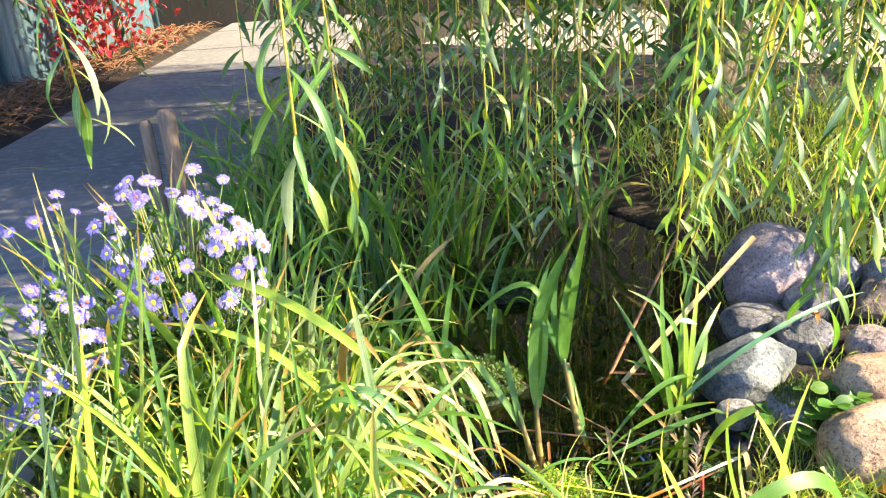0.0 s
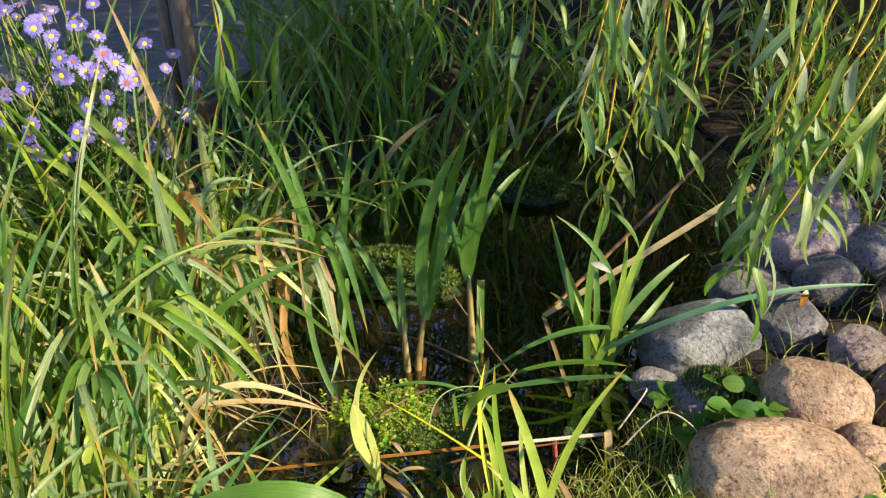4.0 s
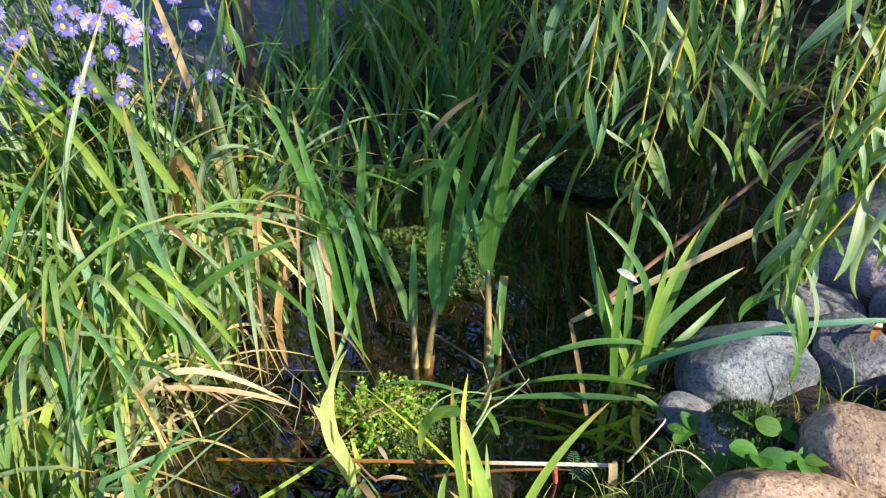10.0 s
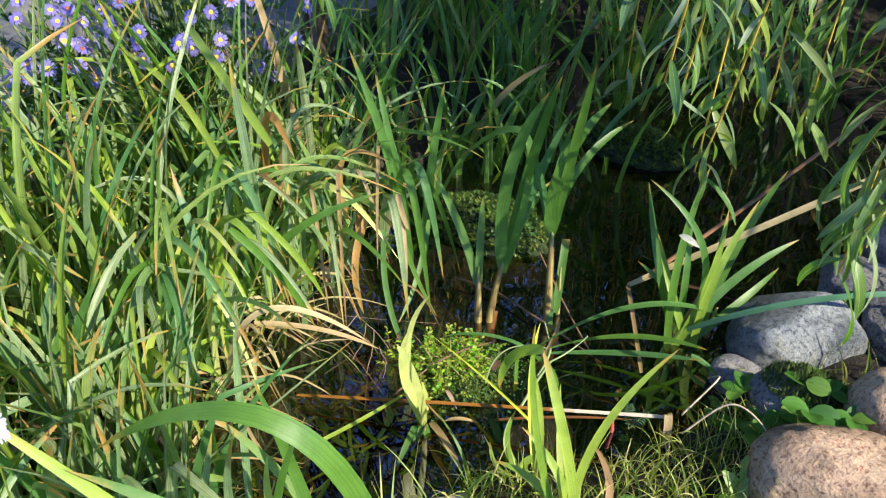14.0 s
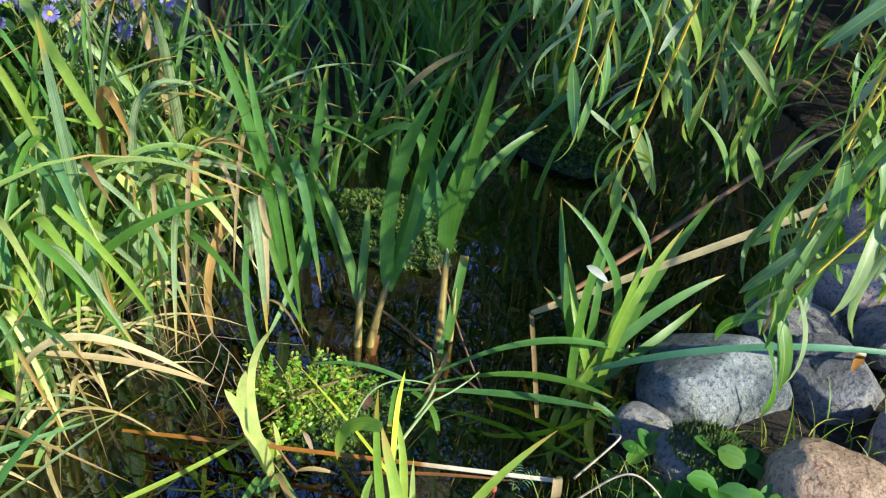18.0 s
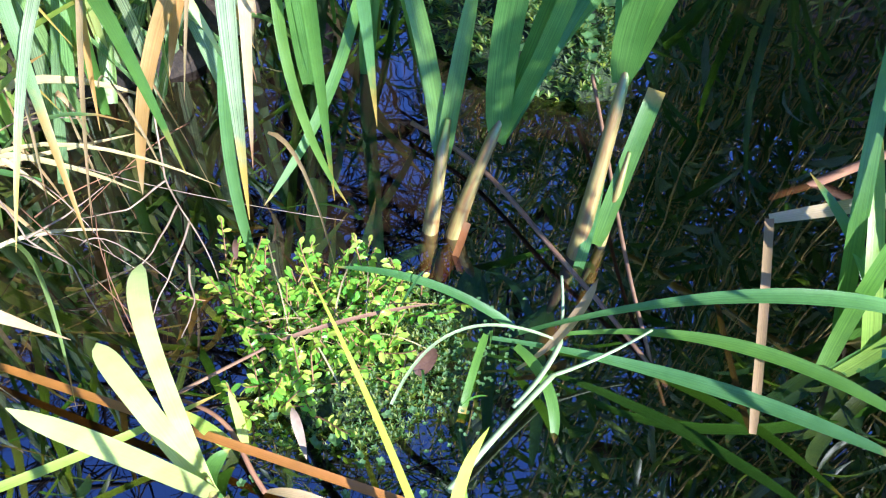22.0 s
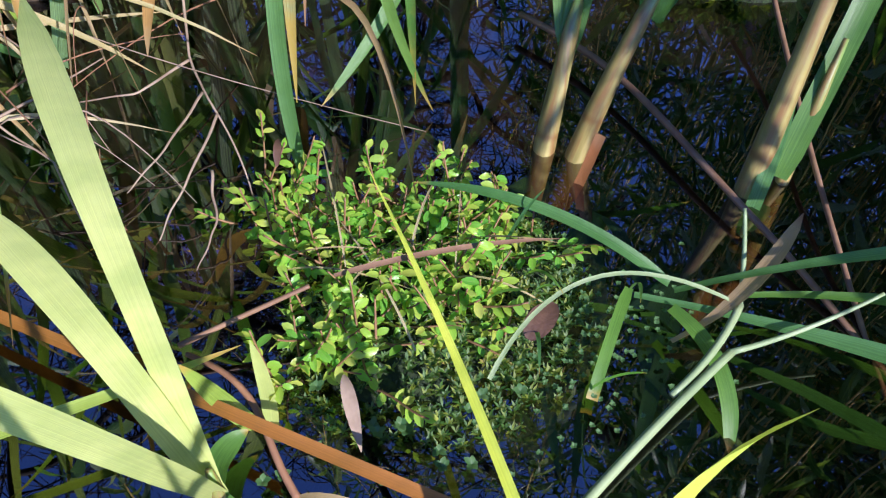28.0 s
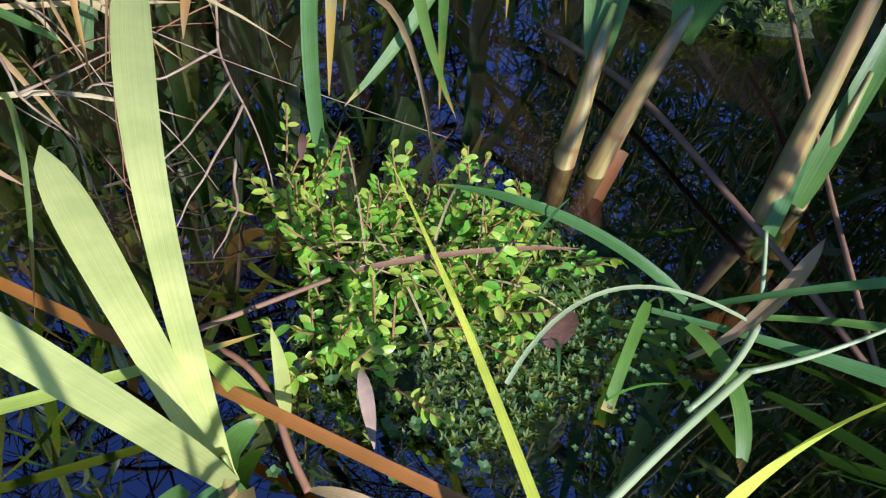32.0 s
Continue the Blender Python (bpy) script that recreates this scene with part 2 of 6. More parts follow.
WILLOW = leaf_mat("willow_leaf", [(0.06, 0.15, 0.04), (0.09, 0.21, 0.045), (0.20, 0.28, 0.05), (0.30, 0.37, 0.26), (0.07, 0.17, 0.06), (0.11, 0.22, 0.05), (0.15, 0.25, 0.08)], tip_at=0.97, stripe=0.15, glow=0.42, veins=6.0, midrib=0.7)
WILLOW_FAR = leaf_mat("willow_leaf_far", [(0.035, 0.11, 0.025), (0.07, 0.17, 0.03), (0.14, 0.22, 0.04), (0.28, 0.36, 0.25), (0.05, 0.14, 0.03)], tip_at=0.97, stripe=0.1, glow=0.42, island=True, veins=6.0)
GRASS = leaf_mat("grass_blade", [(0.14, 0.26, 0.05), (0.38, 0.46, 0.10), (0.60, 0.56, 0.28), (0.20, 0.34, 0.06), (0.10, 0.20, 0.05)], tip=(0.4, 0.3, 0.1), tip_at=0.85, island=True, glow=0.4)
HERB = leaf_mat("herb_leaf", [(0.05, 0.17, 0.03), (0.08, 0.22, 0.035), (0.14, 0.27, 0.05)], tip_at=1.0, stripe=0.2, veins=9.0, rough=0.5)
DOCK = leaf_mat("dock_leaf", [(0.20, 0.34, 0.09), (0.34, 0.44, 0.16), (0.26, 0.40, 0.12)], tip_at=1.2, stripe=0.2, veins=7.0, rough=0.4, midrib=0.6)
ASTER_LEAF = leaf_mat("aster_leaf", [(0.03, 0.09, 0.03), (0.05, 0.13, 0.035)], island=True, tip_at=1.0)
CRAN = leaf_mat("cranberry_leaf", [(0.13, 0.38, 0.05), (0.23, 0.50, 0.05), (0.38, 0.58, 0.07), (0.54, 0.58, 0.11), (0.16, 0.43, 0.06)], tip=(0.40, 0.25, 0.06), tip_at=1.2, stripe=0.10, glow=0.48, rough=0.3, veins=5.0, midrib=0.4)
CRAN_STUFF = leaf_mat("moss_leaf", [(0.02, 0.07, 0.012), (0.06, 0.14, 0.02), (0.10, 0.18, 0.06), (0.20, 0.25, 0.03), (0.03, 0.08, 0.02)], island=True, tip_at=1.0, stripe=0.1)
# One petal twice: violet darkened for shaded blooms, then paled for sunlit ones.
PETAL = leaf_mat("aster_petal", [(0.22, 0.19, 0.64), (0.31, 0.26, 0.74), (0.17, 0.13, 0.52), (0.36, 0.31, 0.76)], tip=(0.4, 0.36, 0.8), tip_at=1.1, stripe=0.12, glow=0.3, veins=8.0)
PETAL_SUNLIT = leaf_mat("aster_petal_sunlit", [(0.52, 0.48, 0.84), (0.64, 0.60, 0.88), (0.45, 0.40, 0.80)], tip=(0.6, 0.55, 0.85), tip_at=1.1, stripe=0.1, glow=0.3, veins=8.0)
CRESS = leaf_mat("cress_leaf", [(0.06, 0.15, 0.05), (0.12, 0.22, 0.08), (0.08, 0.18, 0.06)], island=True, tip_at=1.3, stripe=0.1, veins=5.0)
CRESS_LEAF = leaf_mat("fern_leaf", [(0.10, 0.26, 0.16), (0.14, 0.30, 0.18)], tip_at=1.3, stripe=0.1, veins=5.0)
WHITE_LEAF = leaf_mat("bleached_leaf", [(0.62, 0.62, 0.56), (0.70, 0.70, 0.64)], tip_at=1.3, stripe=0.1, veins=5.0)
RED_LEAF = leaf_mat("red_shrub_leaf", [(0.40, 0.03, 0.06), (0.52, 0.06, 0.09), (0.28, 0.02, 0.04)], tip=(0.4, 0.05, 0.05), island=True, tip_at=1.1)
DISC = plain_mat("aster_disc", (0.75, 0.50, 0.04), (0.85, 0.65, 0.10), 900.0, 0.8, 0.6)
DISC_OLD = plain_mat("aster_disc_old", (0.28, 0.06, 0.05), (0.45, 0.14, 0.06), 900.0, 0.8, 0.6)
TWIG = plain_mat("willow_twig_bark", (0.50, 0.33, 0.04), (0.62, 0.44, 0.07), 60.0, 0.45)
BARK = plain_mat("willow_bark", (0.10, 0.075, 0.045), (0.22, 0.17, 0.11), 14.0, 0.9, 1.0, (4, 4, 1))
# Near-black in place of shade: boughs as they look against the sky.
SILHOUETTE_TWIG = plain_mat("silhouette_twig", (0.020, 0.016, 0.012), (0.045, 0.036, 0.026), 30.0, 0.9, 0.5)
STICK = plain_mat("bleached_stick", (0.34, 0.26, 0.17), (0.58, 0.49, 0.36), 80.0, 0.8, 0.4)
SCREEN_DARK = plain_mat("dark_screen", (0.022, 0.018, 0.014), (0.040, 0.033, 0.026), 9.0, 0.9, 0.4, (6, 6, 1))
BROWN = plain_mat("brown_stick", (0.15, 0.07, 0.035), (0.26, 0.13, 0.06), 60.0, 0.8, 0.4)
STEM = plain_mat("herb_stem", (0.10, 0.14, 0.04), (0.17, 0.20, 0.06), 60.0, 0.6)
RED_STEM = plain_mat("cranberry_stem", (0.14, 0.07, 0.03), (0.24, 0.13, 0.05), 200.0, 0.6)
ROOT = plain_mat("root_skin", (0.12, 0.075, 0.045), (0.33, 0.25, 0.17), 45.0, 0.8, 0.4)
STRAW = leaf_mat("straw_leaf", [(0.40, 0.31, 0.16), (0.50, 0.42, 0.25), (0.34, 0.23, 0.10), (0.42, 0.36, 0.17)], tip=(0.36, 0.24, 0.1), glow=0.3, rough=0.6)
REDWOOD = plain_mat("red_brown_stalk", (0.12, 0.062, 0.032), (0.24, 0.14, 0.075), 60.0, 0.6, 0.3)
LEAF_BROWN = plain_mat("dark_brown_leaf", (0.060, 0.030, 0.018), (0.120, 0.062, 0.035), 120.0, 0.6, 0.4)
SEEDHEAD = plain_mat("seed_head", (0.30, 0.18, 0.09), (0.46, 0.32, 0.18), 300.0, 0.9, 0.8)
BERRY = plain_mat("berry_skin", (0.45, 0.03, 0.03), (0.60, 0.20, 0.12), 90.0, 0.35, 0.0)
SOIL = ground_mat("soil", (0.012, 0.009, 0.006), (0.030, 0.021, 0.013), (0.060, 0.042, 0.025), 7.0, 0.9)
MOSS = ground_mat("moss", (0.010, 0.014, 0.006), (0.020, 0.040, 0.010), (0.045, 0.08, 0.018), 16.0, 1.0, 0.95, 0.006)
MOSS_SUN_YELLOW = leaf_mat("moss_leaf_sun_yellow", [(0.14, 0.26, 0.03), (0.34, 0.38, 0.06), (0.05, 0.14, 0.02), (0.34, 0.28, 0.08), (0.09, 0.20, 0.03)], island=True, tip_at=1.0, stripe=0.1)
MOSS_BRIGHT = ground_mat("moss_bright", (0.05, 0.10, 0.015), (0.10, 0.17, 0.025), (0.17, 0.24, 0.04), 40.0, 1.0, 0.95, 0.006)
CONCRETE = ground_mat("concrete", (0.13, 0.13, 0.12), (0.19, 0.185, 0.17), (0.24, 0.23, 0.21), 2.0, 0.25, 0.85, 0.003)
PLASTER = ground_mat("plaster", (0.24, 0.20, 0.16), (0.30, 0.26, 0.21), (0.34, 0.29, 0.24), 1.5, 0.3, 0.9, 0.004)
TEAL = plain_mat("teal_painted_metal", (0.045, 0.095, 0.110), (0.060, 0.120, 0.135), 5.0, 0.5, 0.1)
POST = plain_mat("weathered_wood", (0.10, 0.065, 0.045), (0.19, 0.13, 0.09), 30.0, 0.85, 0.5, (6, 6, 1))
ST_BLUE = stone_mat("blue_grey_granite", (0.110, 0.132, 0.150), (0.225, 0.245, 0.250), (0.75, 0.75, 0.72), (0.15, 0.17, 0.2))
ST_PINK = stone_mat("pink_granite", (0.36, 0.240, 0.150), (0.50, 0.350, 0.230), (0.85, 0.78, 0.68), (0.22, 0.16, 0.14), (0.40, 0.33, 0.24))
ST_BROWN = stone_mat("brown_granite", (0.240, 0.172, 0.132), (0.350, 0.258, 0.200), (0.75, 0.66, 0.58), (0.15, 0.12, 0.11))
ST_GREY = stone_mat("grey_field_stone", (0.144, 0.144, 0.148), (0.230, 0.223, 0.223), (0.7, 0.7, 0.7), (0.16, 0.16, 0.18))
ST_MAUVE = stone_mat("mauve_field_stone", (0.210, 0.165, 0.158), (0.310, 0.245, 0.232), (0.7, 0.66, 0.66), (0.18, 0.15, 0.16))

WATER, _n, _l, _p = material("pond_water")
_p.inputs["Base Color"].default_value = (0.040, 0.026, 0.013, 1)
_p.inputs["Roughness"].default_value = 0.015
_p.inputs["IOR"].default_value = 1.34
_p.inputs["Specular IOR Level"].default_value = 0.5
_p.inputs["Transmission Weight"].default_value = 1.0
_tc = _n.new("ShaderNodeTexCoord")
_w1 = noise_tex(_n, _l, _tc.outputs["Object"], 9.0, 2)
_b1 = _n.new("ShaderNodeBump")
_b1.inputs["Strength"].default_value, _b1.inputs["Distance"].default_value = 0.10, 0.006
_l.new(_w1.outputs["Fac"], _b1.inputs["Height"])
_l.new(_b1.outputs[0], _p.inputs["Normal"])
_g = _n.new("ShaderNodeBsdfGlossy")
_g.inputs["Roughness"].default_value = 0.005
_l.new(_b1.outputs[0], _g.inputs["Normal"])
_f = _n.new("ShaderNodeFresnel")
_f.inputs["IOR"].default_value = 2.3
_m = _n.new("ShaderNodeMixShader")
_l.new(_f.outputs[0], _m.inputs[0])
_l.new(_p.outputs[0], _m.inputs[1])
_l.new(_g.outputs[0], _m.inputs[2])
_l.new(_m.outputs[0], _n["Material Output"].inputs["Surface"])


# ---- mesh helpers ----
def mesh_of(name, verts, faces, mats, uvs=None, smooth=True, slots=None):
    me = bpy.data.meshes.new(name)
    me.from_pydata([tuple(v) for v in verts], [], faces)
    if uvs is not None:
        layer = me.uv_layers.new(name="UVMap")
        idx = np.empty(len(me.loops), dtype=np.int32)
        me.loops.foreach_get("vertex_index", idx)
        layer.data.foreach_set("uv", np.asarray(uvs, dtype=np.float32)[idx].ravel())
    for m in mats if isinstance(mats, (list, tuple)) else [mats]:
        me.materials.append(m)
    if smooth:
        me.polygons.foreach_set("use_smooth", [True] * len(me.polygons))
    if slots is not None:
        me.polygons.foreach_set("material_index", slots)
    me.update()
    return me


def part(name, me, parent, label="", m=None):
    ob = new(name, me)
    ob.parent = parent
    if m is not None:
        ob.matrix_basis = m
    return tagged(ob, label)


def thing(name, label, category, at=(0, 0, 0), group="", kind=""):
    ob = new(name)
    ob.empty_display_size = 0.03
    ob.location = at
    return tagged(ob, label, category, group, kind)


def ribbon(pts, width, face, fold=0.12, profile="blade", roll=0.0, cols=2):
    """Leaf sheet along pts: a shallow gutter across, tapered by its profile. Gives verts, faces, uvs."""
    pts = np.asarray(pts, float)
    n = len(pts)
    s = np.linspace(0, 1, n)
    if profile == "blade":
        w = np.minimum(1, 0.62 + s * 5) * np.clip(1 - s ** 4.5, 0, 1) ** 0.8
    elif profile == "grass":
        w = np.clip(1 - s ** 2.2, 0.02, 1)
    elif profile == "sword":
        w = np.minimum(1, 0.72 + s * 1.2) * np.clip(1 - s ** 9, 0, 1) ** 0.7
    elif profile == "fan":
        w = (0.28 + 0.72 * np.sin(np.clip(s / 0.62, 0, 1) * np.pi / 2) ** 2) * np.clip(1 - s ** 7, 0, 1) ** 0.8
    elif profile == "cut":
        w = np.minimum(1, 0.7 + s * 3)
    else:
        w = np.sin(np.pi * np.clip(s * 0.97 + 0.02, 0, 1)) ** (0.75 if profile == "lance" else 0.5)
    w = np.maximum(w, 0.03) * width
    tan = np.gradient(pts, axis=0)
    tan /= np.linalg.norm(tan, axis=1)[:, None] + 1e-9
    f = np.tile(np.asarray(face, float), (n, 1))
    side = np.cross(tan, f)
    side /= np.linalg.norm(side, axis=1)[:, None] + 1e-9
    nor = np.cross(side, tan)
    a = roll * s
    side, nor = side * np.cos(a)[:, None] + nor * np.sin(a)[:, None], nor * np.cos(a)[:, None] - side * np.sin(a)[:, None]
    verts, uvs = [], []
    for k in range(cols + 1):
        u = k / cols * 2 - 1
        verts.append(pts + side * (u * w * 0.5)[:, None] + nor * (abs(u) * fold * w)[:, None])
        uvs.append(np.stack([np.full(n, k / cols), s], 1))
    v = np.stack(verts, 1).reshape(-1, 3)
    uv = np.stack(uvs, 1).reshape(-1, 2)
    c = cols + 1
    faces = [(i * c + k, i * c + k + 1, (i + 1) * c + k + 1, (i + 1) * c + k) for i in range(n - 1) for k in range(cols)]
    return v, faces, uv


def tube(pts, r0, r1, sides=6):
    pts = np.asarray(pts, float)
    n = len(pts)
    rad = np.linspace(r0, r1, n) if np.isscalar(r1) else np.asarray(r1)
    tan = np.gradient(pts, axis=0)
    tan /= np.linalg.norm(tan, axis=1)[:, None] + 1e-9
    ref = np.where(np.abs(tan[:, 2:3]) > 0.9, [[1.0, 0, 0]], [[0, 0, 1.0]])
    a = np.cross(tan, ref)
    a /= np.linalg.norm(a, axis=1)[:, None] + 1e-9
    b = np.cross(tan, a)
    ang = np.arange(sides) / sides * 2 * np.pi
    v = pts[:, None] + rad[:, None, None] * (a[:, None] * np.cos(ang)[None, :, None] + b[:, None] * np.sin(ang)[None, :, None])
    uv = np.stack(np.broadcast_arrays((np.arange(sides) / sides)[None, :], np.linspace(0, 1, n)[:, None]), -1).reshape(-1, 2)
    faces = [(i * sides + k, i * sides + (k + 1) % sides, (i + 1) * sides + (k + 1) % sides, (i + 1) * sides + k) for i in range(n - 1) for k in range(sides)]
    faces += [tuple(range(sides))[::-1], tuple(range((n - 1) * sides, n * sides))]
    return v.reshape(-1, 3), faces, uv


def join(pieces):
    """Several (verts, faces, uvs) as one."""
    vs, fs, us, k = [], [], [], 0
    for v, f, u in pieces:
        vs.append(v)
        us.append(u)
        fs += [tuple(i + k for i in q) for q in f]
        k += len(v)
    return np.concatenate(vs), fs, np.concatenate(us)


def bend(b, t, rise, n=14, reach=0.35, sway=None, droop=0.05):
    """A leaf's midline from its base to its tip, pulled up by rise on the way."""
    b, t = np.asarray(b, float), np.asarray(t, float)
    d = t - b
    c = b + d * reach
    c[2] = b[2] + rise
    if sway is None:
        sway = 0.16 * math.sin(t[0] * 913 + t[1] * 517 + t[2] * 711)
    c[:2] += np.array([-d[1], d[0]]) * sway
    s = np.linspace(0, 1, n)[:, None]
    p = (1 - s) ** 2 * b + 2 * s * (1 - s) * c + s ** 2 * t
    if n >= 14:
        p[:, 2] += np.linalg.norm(d) * droop * (np.sin(s[:, 0] * np.pi) ** 2 - s[:, 0] ** 5)
    return p


def arc(b, m, t, n=18):
    """A midline from b to t that passes through m."""
    b, m, t = (np.asarray(q, float) for q in (b, m, t))
    k = np.linalg.norm(m - b) / (np.linalg.norm(m - b) + np.linalg.norm(t - m))
    c = (m - (1 - k) ** 2 * b - k ** 2 * t) / (2 * k * (1 - k))
    s = np.linspace(0, 1, n)[:, None]
    return (1 - s) ** 2 * b + 2 * s * (1 - s) * c + s ** 2 * t


def grow(rng, length, az, lean0, lean1, n=12, power=1.6, wave=0.0, kink=0.0):
    """A leaf's midline that leaves the ground at lean0 degrees off upright and ends at lean1."""
    s = np.linspace(0, 1, n)
    th = np.radians(lean0 + (lean1 - lean0) * s ** power)
    if kink:
        th = th + np.radians(kink) * (s > rng.uniform(0.45, 0.75))
    a = az + wave * np.sin(s * 3.0)
    step = length / (n - 1)
    d = np.stack([np.sin(th) * np.cos(a), np.sin(th) * np.sin(a), np.cos(th)], 1) * step
    return np.concatenate([[[0, 0, 0]], np.cumsum(d[:-1], 0)])


def leaf_part(owner, pts, width, mat, face=(0, -0.5, 0.8), name="leaf", label="", fold=0.12, profile="blade", roll=0.0, local=False):
    o = np.zeros(3) if local else np.array(owner.location)
    v, f, u = ribbon(np.asarray(pts) - o, width, face, fold, profile, roll)
    return part(name, mesh_of(name, v, f, mat, u), owner, label)


def clump(rng, name, label, category, at, count, length, width, mats, weights, spread=0.05, lean=(2, 22), fall=(35, 120), toward=None, group="", z0=None, upright=0.0):
    """A tuft of arching blades from one root; each blade is a part."""
    z = ground_z(at[0], at[1]) if z0 is None else z0
    e = thing(name, label, category, (at[0], at[1], z - 0.01), group)
    for i in range(count):
        az = rng.uniform(0, 2 * np.pi) if toward is None else rng.normal(toward, 1.0)
        L = rng.uniform(*length)
        root = np.array([rng.normal(0, spread), rng.normal(0, spread), 0])
        up = rng.random() < upright
        L = L * 1.15 if up else L
        pts = root + grow(rng, L, az, rng.uniform(1, 16) if up else rng.uniform(*lean), rng.uniform(8, 55) if up else rng.uniform(*fall), 12, rng.uniform(1.3, 2.6), rng.normal(0, 0.25), rng.uniform(40, 90) if rng.random() < 0.10 else 0.0)
        k = rng.choice(len(mats), p=weights)
        fa = np.array([-np.cos(az) + rng.normal(0, 0.5), -np.sin(az) + rng.normal(0, 0.5), 0.7])
        leaf_part(e, pts, rng.uniform(*width) * (1.15 if up else 1.0), mats[k], fa, "leaf", "", rng.uniform(0.05, 0.3), "blade" if rng.random() < 0.7 else "grass", rng.normal(0, 0.7), True)
    return e


# ---- ground and water ----
POND = [(0.02, 0.50), (0.16, 0.66), (0.23, 0.84), (0.33, 0.92), (0.41, 0.99), (0.45, 1.10), (0.47, 1.20), (0.50, 1.36), (0.53, 1.62), (0.60, 1.95), (0.42, 2.25),
        (0.05, 2.30), (-0.22, 2.12), (-0.26, 1.70), (-0.22, 1.30), (-0.16, 1.10), (-0.20, 0.92), (-0.14, 0.74), (-0.08, 0.55)]


def pond_depth(x, y):
    """Metres inside the pond's edge (minus: outside)."""
    x, y = np.asarray(x, float), np.asarray(y, float)
    best, inside = np.full(x.shape, 1e9), np.zeros(x.shape, bool)
    for (ax, ay), (bx, by) in zip(POND, POND[1:] + POND[:1]):
        dx, dy = bx - ax, by - ay
        t = np.clip(((x - ax) * dx + (y - ay) * dy) / (dx * dx + dy * dy), 0, 1)
        best = np.minimum(best, np.hypot(x - ax - t * dx, y - ay - t * dy))
        hit = (ay > y) != (by > y)
        inside ^= hit & (x < ax + dx * (y - ay) / (dy if dy else 1e-9))
    return np.where(inside, best, -best)


def ground_z(x, y):
    d = pond_depth(x, y)
    x, y = np.asarray(x, float), np.asarray(y, float)
    near = np.clip(1.6 - np.hypot(x - 0.1, y - 1.1) * 0.5, 0, 1)
    lump = near * 0.012 * np.sin(x * 17 + 1.3 * np.sin(y * 11)) * np.cos(y * 13 + 0.7) + near * 0.006 * np.sin(x * 41 + y * 37)
    out = 0.012 + 0.055 * np.clip(-d / 0.22, 0, 1) + 0.02 * np.clip(-d - 0.2, 0, 1)
    inn = -0.28 * np.clip(d / 0.13, 0, 1) ** 0.8 + 0.012 * np.clip(1 - d / 0.03, 0, 1)
    z = np.where(d > 0, inn, out) + lump * np.clip(np.abs(d) / 0.08, 0.2, 1)
    return z if z.shape else float(z)


def axis(lo, hi, step, far):
    core = list(np.arange(lo, hi + step / 2, step))
    out, g = [], step
    while (out[-1] if out else 0) < far:
        g *= 1.35
        out.append((out[-1] if out else 0) + g)
    return np.array([lo - o for o in out[::-1]] + core + [hi + o for o in out])


gx, gy = axis(-1.0, 1.3, 0.022, 90), axis(-0.1, 2.5, 0.022, 90)
GX, GY = np.meshgrid(gx, gy)
GZ = ground_z(GX, GY)
nx, ny = len(gx), len(gy)
ground = new("ground", mesh_of("ground", np.stack([GX, GY, GZ], -1).reshape(-1, 3), [(j * nx + i, j * nx + i + 1, (j + 1) * nx + i + 1, (j + 1) * nx + i) for j in range(ny - 1) for i in range(nx - 1)], SOIL))
tagged(ground, "dark damp garden soil round and under the pond", "ground", kind="structure")

wx, wy = np.linspace(-0.34, 0.72, 54), np.linspace(0.42, 2.4, 100)
WX, WY = np.meshgrid(wx, wy)
water = new("water", mesh_of("water", np.stack([WX, WY, 0 * WX], -1).reshape(-1, 3), [(j * 54 + i, j * 54 + i + 1, (j + 1) * 54 + i + 1, (j + 1) * 54 + i) for j in range(99) for i in range(53)], WATER))
tagged(water, "still dark pond water mirroring blue sky and branches", "water", kind="structure")
water.visible_shadow = False


def slab(name, x0, y0, x1, y1, z0, z1, mat, label, category, kind="structure", ang=0.0, at=(0, 0)):
    bm = bmesh.new()
    bmesh.ops.create_cube(bm, size=1.0)
    bmesh.ops.scale(bm, vec=(x1 - x0, y1 - y0, z1 - z0), verts=bm.verts)
    bmesh.ops.bevel(bm, geom=bm.edges[:], offset=0.012, segments=2, affect="EDGES")
    bmesh.ops.translate(bm, vec=((x0 + x1) / 2, (y0 + y1) / 2, (z0 + z1) / 2), verts=bm.verts)
    me = bpy.data.meshes.new(name)
    bm.to_mesh(me)
    bm.free()
    me.materials.append(mat)
    ob = new(name, me)
    ob.matrix_world = pose(at[0], at[1], 0, 0, 0, ang)
    return tagged(ob, label, category, kind=kind)


# Paved path behind the flowers, running away beside a teal metal fence
path = thing("path", "pale grey concrete garden path running past the pond", "path", (0, 0, 0), kind="structure")
for k in range(7):
    s_ = slab("paving_slab", -1.80, 0.9 + k * 0.9, -0.66, 1.795 + k * 0.9, -0.02, 0.115, CONCRETE, "", "")
    s_.parent = path
for key in ("category", "kind"):
    for o in path.children:
        if key in o:
            del o[key]
yard = slab("pavement", -0.5, 0.0, 6.0, 1.6, 0.0, 0.125, PLASTER, "beige paved yard beyond the willow", "pavement", ang=-38, at=(0.2, 4.6))
# Added wall: blocks the bright low sky that the water would mirror.
slab("wall_back", -9.0, 6.8, 9.0, 7.0, 0.0, 4.2, SCREEN_DARK, "added dark wall that keeps bright low sky out of the pond's mirror", "wall")


